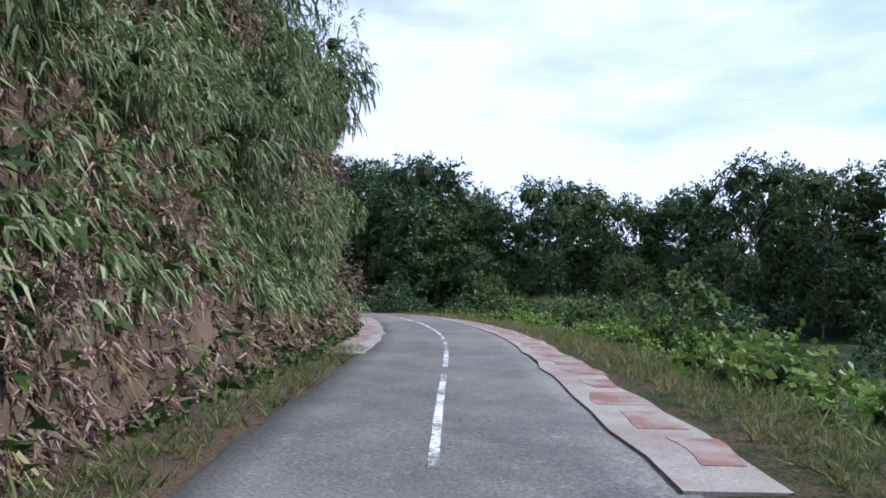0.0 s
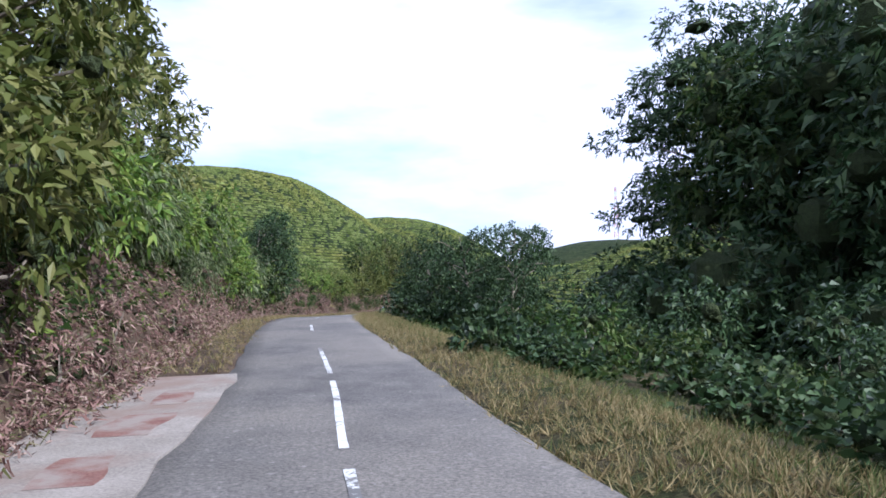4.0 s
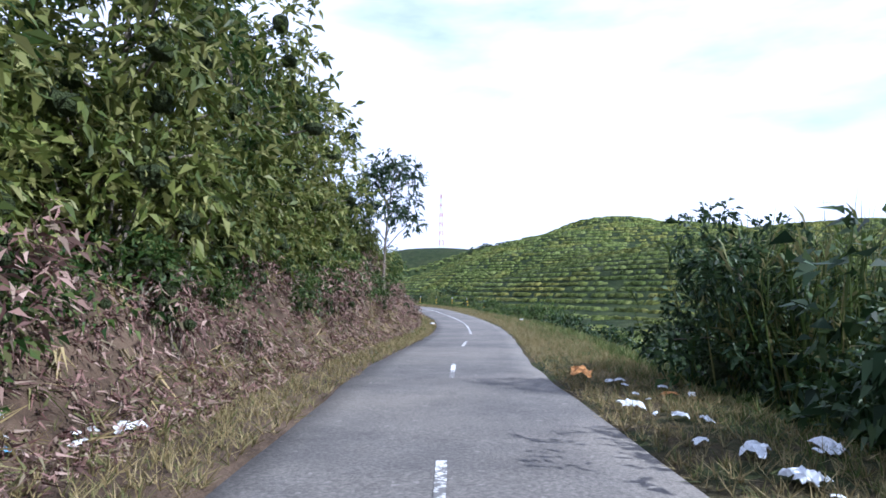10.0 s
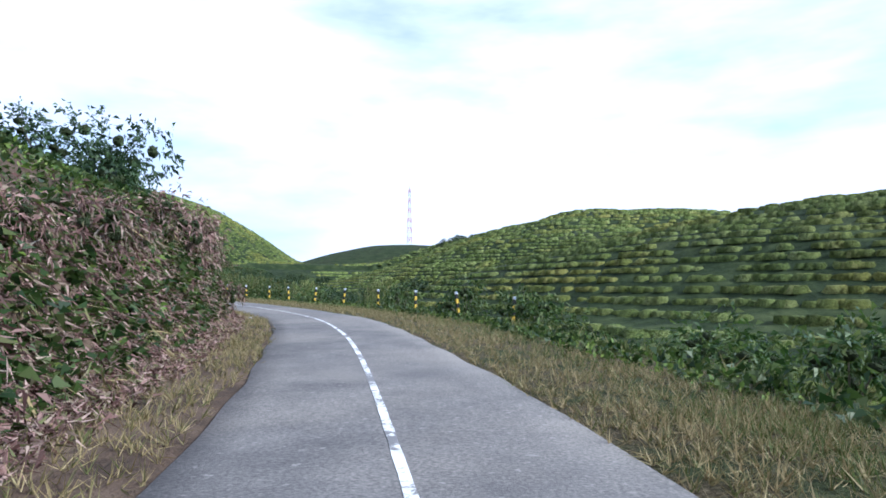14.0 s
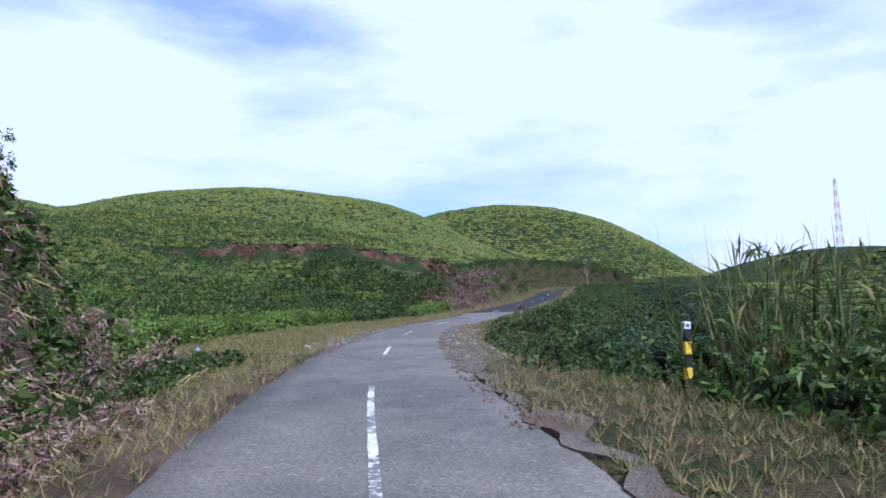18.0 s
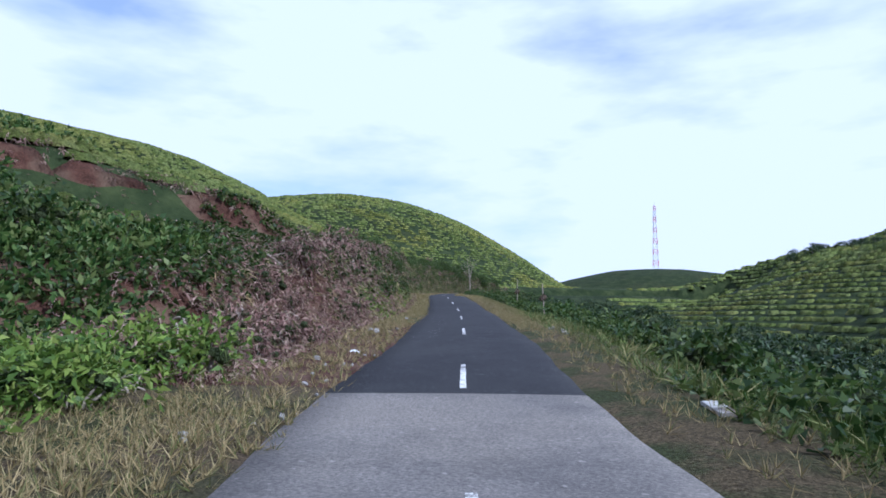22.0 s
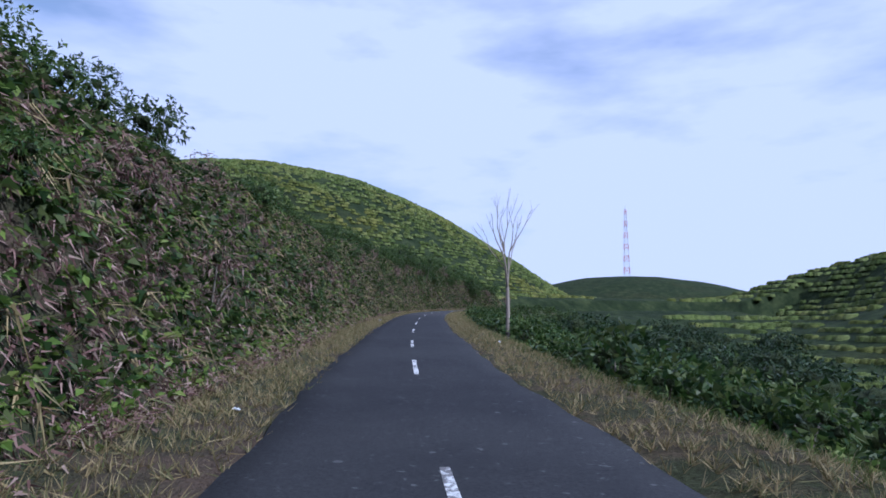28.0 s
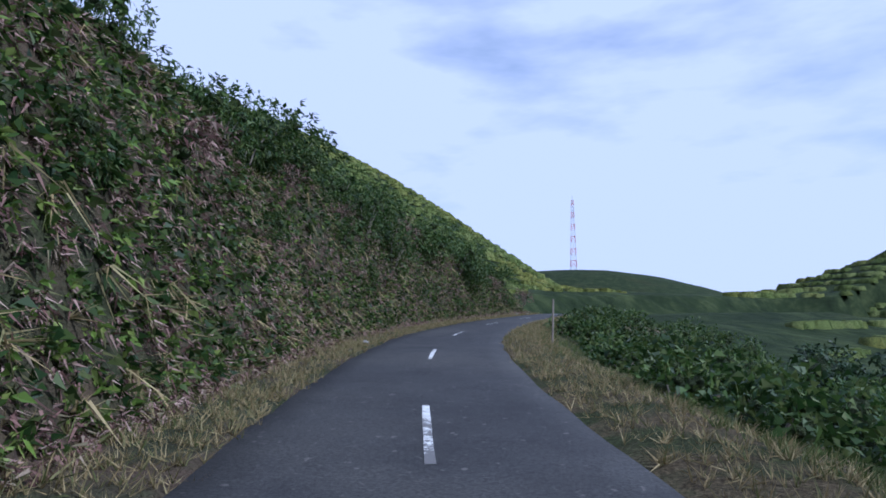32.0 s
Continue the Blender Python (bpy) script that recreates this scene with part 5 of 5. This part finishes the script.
def build_posts():
    e = thing("marker_post", "yellow and black banded concrete marker post with white top", "marker post", "marker posts along the road")
    h = 0.0
    for i in range(5):
        add_part("yellow_band" if i % 2 else "black_band", box((0, 0, h + 0.095 - (0.12 if i == 0 else 0)), (0.09, 0.09, 0.19 + (0.24 if i == 0 else 0))), M_YELLOW if i % 2 else M_BLACK, e)
        h += 0.19
    add_part("white_top", box((0, 0, h + 0.05), (0.095, 0.095, 0.10)), M_WHITE, e)
    add_part("reflector", box((0, -0.05, h + 0.05), (0.05, 0.012, 0.05)), M_BLUE, e, "small blue reflector plate")
    rng = np.random.default_rng(71)
    first = True
    for s in np.arange(15.62, 19.0, 0.315):
        u = -float(np.interp(s, [15.6, 16.0, 16.8, 17.5, 18.0, 18.6, 19.0], [6.0, 5.7, 5.0, 4.6, 4.8, 4.7, 4.6])) + rng.uniform(-0.1, 0.1)
        x, y, z = place(s, u)
        k = int(np.interp(s, STA, np.arange(len(STA))))
        m = pose(x, y, z, rng.uniform(-6, 6), rng.uniform(-8, 8), math.degrees(math.atan2(TAN[k, 1], TAN[k, 0])) - 90)
        if first:
            e.matrix_basis, first = m, False
        else:
            copy_thing(e, m)


build_posts()


def build_tower():
    x, y = -242.0, 1236.0
    e = thing("lattice_tower", "tall red and white steel lattice communications tower on a hilltop", "tower")
    e.matrix_basis = pose(x, y, float(ground_at(np.array([x]), np.array([y]), False)[0]) - 1.0)
    H, n = 101.0, 12
    half = lambda f: 4.2 * (1 - f) + 1.3 * f
    corner = ((-1, -1), (1, -1), (1, 1), (-1, 1))
    for i in range(n):
        f0, f1 = i / n, (i + 1) / n
        p = [[np.array([sx * half(f), sy * half(f), H * f]) for sx, sy in corner] for f in (f0, f1)]
        red = i % 2
        for j in range(4):
            k = (j + 1) % 4
            for part_name, vf in zip(("leg", "brace", "brace", "crossbar"), [tube([p[0][j], p[1][j]], (0.24, 0.24), 4), tube([p[0][j], p[1][k]], (0.16, 0.16), 4), tube([p[0][k], p[1][j]], (0.16, 0.16), 4), tube([p[1][j], p[1][k]], (0.18, 0.18), 4)]):
                add_part(part_name, vf, M_REDSTEEL if red else M_WHITE, e)
    add_part("spire", tube([(0, 0, H), (0, 0, H + 7)], (0.25, 0.1), 6), M_STEEL, e)
    for i, f in enumerate((0.94, 0.88, 0.8)):
        add_part("antenna_panel", box((half(f) + 0.5, 0, H * f), (0.6, 1.6, 3.0)), M_WHITE, e)


build_tower()


def bare_tree(name, label, seed, height, trunk, material, fork=0.4, depth=4, leaves=0):
    rng = np.random.default_rng(seed)
    e = thing(name, label, "tree")
    twigs, tips = [], []

    def grow(p, d, ln, r, level):
        q = [p]
        for i in range(4):
            d = unit(d + rng.normal(size=3) * 0.09 + np.array([0, 0, 0.05]))
            q.append(q[-1] + d * ln / 4)
        twigs.append(tube(q, np.linspace(r, r * 0.55, 5), 5 if level else 7))
        if level >= depth:
            tips.append(q[-1])
            return
        for k in range(3 if level < 2 else 2):
            a, t = rng.uniform(0, 6.28), rng.uniform(0.15, 0.42)
            nd = unit(d + np.array([math.cos(a), math.sin(a), 0.25]) * t)
            grow(q[-1] if k < 2 else q[2], nd, ln * rng.uniform(0.55, 0.8), r * 0.55, level + 1)
    base = [np.array([0, 0, -0.4]), np.array([0.03, 0, height * fork * 0.5]), np.array([0.0, 0.05, height * fork])]
    add_part("trunk", tube(base, (trunk, trunk * 0.85, trunk * 0.75), 8), material, e, "", True)
    for k in range(3):
        a = k * 2.1 + rng.uniform(0, 1)
        grow(base[-1], unit(np.array([math.cos(a) * 0.28, math.sin(a) * 0.28, 1.0])), height * 0.26, trunk * 0.55, 1)
    add_part("branch_crown", joined(twigs), material, e)
    if leaves:
        t = np.array(tips)
        add_part("leafage", sprays(np.repeat(t, leaves, 0), rng.normal(size=(len(t) * leaves, 3)), 6, 0.2, 0.45, rng, 0.9, 0.2, 1.6), M_DARK, e)
    return e


bt = bare_tree("bare_tree", "slender leafless grey tree with upright forked branches", 503, 6.3, 0.105, M_PALEBARK, 0.38)
bt.matrix_basis = pose(-148.45, 332.0, float(ground_at(np.array([-148.45]), np.array([332.0]), False)[0]))
for seed, xy, h, lv in ((511, place(12.35, 6.4)[:2], 6.0, 7), (512, place(11.9, 6.6)[:2], 6.0, 4), (513, place(11.5, 6.4)[:2], 6.0, 6)):
    q = bare_tree("tree", "spindly grey-stemmed tree with sparse small leaves", seed, h, 0.08, M_PALEBARK, 0.35, 4, lv)
    q.matrix_basis = pose(*xy, float(ground_at(np.array([xy[0]]), np.array([xy[1]]), False)[0]))


red_bush = make_shrub("shrub", "small dark red-leaved shrub on the ridge", 361, M_BROWN, r=1.2, h=2.6, leaf=0.26, width=0.3, n=150, droop=0.3, blade=True)
red_bush.matrix_basis = pose(-191.0, 397.6, float(ground_at(np.array([-191.0]), np.array([397.6]), False)[0]))


def stake(s, u, h, lean, bundle):
    e = thing("wooden_stake", "thin leaning weathered wooden stake beside the road", "stake")
    e.matrix_basis = pose(*place(s, u), lean, lean * 0.4, 20)
    add_part("pole", tube([(0, 0, -0.4), (0.01, 0, h * 0.5), (0, 0.02, h)], (0.035, 0.03, 0.025), 6), M_PALEBARK, e)
    if bundle:
        rng = np.random.default_rng(3)
        add_part("withered_wisp", sprays(np.tile([0.0, 0.0, h * 0.62], (26, 1)) + rng.normal(size=(26, 3)) * 0.05, rng.normal(size=(26, 3)), 5, 0.16, 0.3, rng), M_BROWN, e, "bundle of dry brown leaves")


stake(26.08, -4.9, 2.3, 3, True)
stake(25.0, -4.6, 2.0, -6, True)
stake(33.5, -3.6, 1.5, 4, False)
stake(21.9, -4.0, 1.4, 6, True)


def lump(seed, size, material_name="rock"):
    rng = np.random.default_rng(seed)
    v, f = ball(rng, np.zeros(3), np.array(size) * 0.5, 6, 8)
    caps = np.array([[0, 2, 4, 6], [6, 7, 0, 0], [0, 1, 2, 2], [2, 3, 4, 4], [4, 5, 6, 6]][:1])
    return v, np.vstack([f, caps, caps + 40])


def scatter_lumps(name, label, category, material, spots, sizes, seed, group=""):
    rng = np.random.default_rng(seed)
    kinds = []
    for i, (s, u) in enumerate(spots):
        k = sizes[i % len(sizes)]
        x, y, z = place(s, u)
        m = pose(x, y, z + k * 0.18, rng.uniform(-20, 20), rng.uniform(-20, 20), rng.uniform(0, 360))
        if i < 3:
            ob = mesh_object(name, *lump(seed + i, (1.0, 0.8, 0.6)), material)
            tagged(ob, label, category, group)
            kinds.append(ob)
            ob.matrix_basis = m
        else:
            ob = copy_thing(kinds[i % 3], m)
        ob.scale = (k, k * rng.uniform(0.7, 1.1), k * rng.uniform(0.7, 1.2))


R = np.random.default_rng(81)
heap = [(4.0 + R.normal() * 0.06, 3.25 + R.normal() * 0.3) for _ in range(70)] + [(R.uniform(2.2, 3.9), 3.6 + R.normal() * 0.16) for _ in range(80)]
scatter_lumps("clay_clod", "broken clod of orange-brown clay at the foot of the bank", "clod", M_DARKCLAY, heap, (0.34, 0.22, 0.16, 0.4, 0.12), 82, "fallen clay clods")
def clay_heap():
    rng = np.random.default_rng(88)
    a, r = np.meshgrid(np.linspace(0, 2 * math.pi, 25), np.linspace(0, 1, 12), indexing="ij")
    x, y = np.cos(a) * r * 1.5, np.sin(a) * r * 0.85
    z = 0.95 * (1 - r ** 2.0) * (1 + 0.35 * waves(x, y, 0.4)) + 0.16 * waves(x, y, 0.16) * (1 - r) + 0.10 * waves(x, y, 0.07) - 0.1
    ob = mesh_object("clay_mound", np.stack([x, y, z], -1).reshape(-1, 3), grid_faces(25, 12), M_DARKCLAY)
    tagged(ob, "heap of slipped dark red-brown clay at the foot of the bank", "clay heap")
    k = int(np.interp(4.0, STA, np.arange(len(STA))))
    turn = math.degrees(math.atan2(TAN[k, 1], TAN[k, 0]))
    ob.matrix_basis = pose(*place(4.02, 3.45), 0, 0, turn)
    copy_thing(ob, pose(*place(3.86, 3.85), 0, 0, turn + 190))


clay_heap()
scatter_lumps("rock", "pale grey rock lying beside the road", "rock", M_STONE, [(23.87, 2.95), (23.9, 3.2), (23.2, 3.1), (22.6, 2.9), (30.9, 2.5), (33.4, 2.4), (35.0, 2.3), (17.05, -3.0), (19.8, 2.6), (20.9, 3.2), (24.6, 2.6), (35.55, 2.5), (35.7, 2.8), (35.8, 2.4), (35.95, 2.9), (36.0, 2.5)], (0.34, 0.26, 0.2, 0.16), 92, "loose rocks")
stones = [(R.uniform(19.35, 20.75), -R.uniform(1.75, 3.3)) for _ in range(150)] + [(R.uniform(19.9, 20.9), R.uniform(1.7, 3.0)) for _ in range(80)] + [(R.uniform(21, 24), R.uniform(1.95, 2.9)) for _ in range(40)]
scatter_lumps("gravel_stone", "loose grey gravel stone at the broken road edge", "stone", M_STONE, stones, (0.10, 0.07, 0.14, 0.06, 0.09), 102, "gravel stones")


def chippings():
    """Fine loose gravel along the broken edges, as one mesh."""
    rng = np.random.default_rng(141)
    n = 3200
    s, u = rng.uniform(18.6, 21.3, n), rng.uniform(1.6, 2.9, n) * np.where(rng.uniform(0, 1, n) < 0.62, -1, 1)
    ok = (u < 0) | (s > 19.6)
    s, u = s[ok], u[ok]
    q = lambda t: np.interp(s, STA, t)
    c = np.column_stack([q(LINE[:, 0]) + q(LEFT[:, 0]) * u, q(LINE[:, 1]) + q(LEFT[:, 1]) * u, q(LINE[:, 2]) + 0.035])
    r = rng.uniform(0.015, 0.055, len(s))[:, None]
    a = rng.uniform(0, 6.28, len(s))
    ring = [c + r * np.column_stack([np.cos(a + q), np.sin(a + q), np.full(len(s), -0.3)]) * rng.uniform(0.7, 1.3, (len(s), 1)) for q in (0, 1.6, 3.1, 4.7)]
    top = c + r * np.column_stack([rng.normal(size=(len(s), 2)) * 0.25, rng.uniform(0.5, 0.9, len(s))])
    v = np.stack(ring + [top], 1).reshape(-1, 3)
    f = np.array([(0, 1, 4), (1, 2, 4), (2, 3, 4), (3, 0, 4)])
    f = (f[None] + (np.arange(len(s)) * 5)[:, None, None]).reshape(-1, 3)
    tagged(mesh_object("gravel", v, f, M_DUST), "fine loose grey gravel along the broken road edge", "gravel", kind="stuff")


chippings()


def crumple(seed, size):
    rng = np.random.default_rng(seed)
    n = 7
    a, b = np.meshgrid(np.linspace(-1, 1, n), np.linspace(-1, 1, n), indexing="ij")
    h = np.maximum(0, 1 - 0.55 * (a * a + b * b)) * 0.45 + rng.uniform(-0.16, 0.16, a.shape)
    v = np.stack([(a + rng.uniform(-0.15, 0.15, a.shape)) * size, (b + rng.uniform(-0.15, 0.15, a.shape)) * size * 0.7, h * size], -1).reshape(-1, 3)
    return v, grid_faces(n, n)[:, ::-1]


def litter(name, label, material, spots, sizes, seed):
    rng = np.random.default_rng(seed)
    kinds = []
    for i, (s, u) in enumerate(spots):
        x, y, z = place(s, u)
        m = pose(x, y, z + 0.06, rng.uniform(-12, 12), rng.uniform(-12, 12), rng.uniform(0, 360))
        if i < 3:
            ob = tagged(mesh_object(name, *crumple(seed + i, 1.0), material), label, "litter", "roadside litter")
            kinds.append(ob)
            ob.matrix_basis = m
        else:
            ob = copy_thing(kinds[i % 3], m)
        k = sizes[i % len(sizes)]
        ob.scale = (k, k * rng.uniform(0.6, 1.2), k)


litter("plastic_bag", "crumpled white plastic bag lying in the grass", M_PLASTIC, [(R.uniform(9.5, 10.95), -R.uniform(2.5, 3.7)) for _ in range(46)] + [(R.uniform(10.35, 10.6), R.uniform(3.4, 4.2)) for _ in range(10)] + [(8.0, -3.0), (8.3, -3.4), (7.8, 3.6), (10.2, 3.6), (10.4, 4.2), (13.72, 3.6), (13.6, 2.2), (13.4, 2.2), (12.7, 3.0), (16.5, 2.6), (16.05, 2.4), (14.0, -4.5), (28.6, 2.5), (29.5, -3.0), (23.3, 2.5)], (0.10, 0.06, 0.17, 0.05, 0.08), 112)
litter("blue_wrapper", "crumpled pale blue plastic wrapper on the ground", M_BLUEPLASTIC, [(19.83, 6.2), (10.0, -3.6), (9.7, -4.0), (10.3, -3.2), (9.5, -3.1), (10.45, 3.7), (10.4, 4.0)], (0.14, 0.09), 122)
litter("torn_sack", "torn orange-brown sack lying on the verge", surface("orange_sacking", (0.30, 0.13, 0.04), (0.48, 0.24, 0.09), 6.0, 40.0, 0.9), [(11.05, -2.55), (10.8, -3.3), (13.5, 2.1)], (0.26, 0.12, 0.1), 132)


def kerbs():
    e = None
    for i, s in enumerate((21.95, 22.15, 22.33, 22.75, 23.86, 23.96, 24.06)):
        x, y, z = place(s, -3.25 - 0.15 * (i % 3), 0.04)
        k = int(np.interp(s, STA, np.arange(len(STA))))
        m = pose(x, y, z + 0.05, 3, -4, math.degrees(math.atan2(TAN[k, 1], TAN[k, 0])) - 90 + 5 * (i % 3 - 1))
        if e is None:
            e = tagged(mesh_object("kerb_slab", *box((0, 0, 0), (0.22, 0.8, 0.1)), M_KERB), "fallen whitewashed concrete kerb slab on the verge", "kerb", "kerb slabs")
            e.matrix_basis = m
        else:
            copy_thing(e, m)
    x, y, z = -121.2, 253.7, float(ground_at(np.array([-121.2]), np.array([253.7]), False)[0])
    b = tagged(mesh_object("concrete_block", *box((0, 0, 0.1), (0.55, 0.3, 0.3)), M_CONCRETE), "pale concrete block lodged in the red bank", "block")
    b.matrix_basis = pose(x, y, z + 0.05, 5, 8, 30)


kerbs()


def roots():
    for i in range(13):
        rng = np.random.default_rng(600 + i)
        s = 22.8 + 2.4 * (i + rng.uniform(0, 1)) / 13
        u = rng.uniform(5.2, 6.6)
        x, y, z = place(s, u)
        k = int(np.interp(s, STA, np.arange(len(STA))))
        out = np.array([-LEFT[k, 0], -LEFT[k, 1], 0.0])
        e = thing("exposed_root", "pale twisted dead root hanging from the cut bank", "root", "exposed roots")
        e.matrix_basis = pose(x, y, z + 0.1)
        for j in range(4):
            p, d, q = np.zeros(3), unit(out + rng.normal(size=3) * 0.5 + np.array([0, 0, 0.3])), []
            for t in range(7):
                q.append(p)
                p = p + d * 0.13
                d = unit(d + rng.normal(size=3) * 0.45 + np.array([0, 0, -0.28]) + out * 0.1)
            add_part("root", tube(q, np.linspace(0.032, 0.008, 7) * rng.uniform(0.6, 1.3), 6), M_PALEBARK, e, "", True)


roots()


def reeds(name, label, spots, seed, h=3.2):
    """Clumps of tall cane grass: long arching blades."""
    made = None
    for i, (x, y) in enumerate(spots):
        z = float(ground_at(np.array([x]), np.array([y]), False)[0])
        if made is None:
            rng = np.random.default_rng(seed)
            made = thing("cane_grass", label, "cane grass", "cane grass clumps")
            n = 130
            base = np.column_stack([rng.normal(size=(n, 2)) * 0.55, np.full(n, -0.1)])
            d = unit(np.column_stack([rng.normal(size=(n, 2)) * 0.16, np.ones(n)]))
            st = [leaf_faces(base, d, h * rng.uniform(0.6, 1.2, n), 0.05, rng, 0.02)]
            up = base + d * (h * rng.uniform(0.3, 0.9, n))[:, None]
            st.append(sprays(up, d, 4, 0.8, 0.055, rng, 0.45, -0.2, 0.3, 0.35))
            add_part("grass_tuft", joined(st), M_GRASS, made)
            made.matrix_basis = pose(x, y, z)
        else:
            copy_thing(made, pose(x, y, z, 0, 0, 77 * i))


reeds("cane_grass", "tall arching green cane grass on the slope", [(9, 53), (10.3, 54.3), (12, 52), (14, 50), (16, 47), (12, 56), (18, 44), (8, 56), (11, 50), (13.5, 54)] + [tuple(place(s, u)[:2]) for s, u in ((18.3, -8.5), (18.6, -7.5), (18.8, -6.4), (18.0, -9), (10.2, -6.5), (10.8, -6.0), (10.9, -5.4), (18.5, -7.4), (17.2, -9.5))], 700)


def paint_splashes():
    """White flecks spilt on the dark asphalt."""
    rng = np.random.default_rng(151)
    n = 420
    st = rng.uniform(23.6, 25.6, n)
    u = np.where(rng.uniform(0, 1, n) < 0.6, 0.95 + rng.normal(size=n) * 0.12, rng.uniform(-1.5, 1.6, n))
    q = lambda t: np.interp(st, STA, t)
    c = np.column_stack([q(LINE[:, 0]) + q(LEFT[:, 0]) * u, q(LINE[:, 1]) + q(LEFT[:, 1]) * u])
    z = q(LINE[:, 2]) + 0.036 - 0.010 * (u / HALF) ** 2 + 0.012 * waves(c[:, 0], c[:, 1], 2.5)
    r, a = rng.uniform(0.006, 0.035, n), rng.uniform(0, 6.28, n)
    v = np.stack([np.column_stack([c + (r * rng.uniform(0.6, 1.4, n))[:, None] * np.column_stack([np.cos(a + p), np.sin(a + p)]), z]) for p in (0, 1.3, 2.6, 3.9, 5.1)], 1).reshape(-1, 3)
    tagged(mesh_object("paint_splashes", v, np.arange(5 * n).reshape(n, 5), M_PAINT), "small splashes of white paint on dark asphalt", "paint", kind="stuff")


paint_splashes()
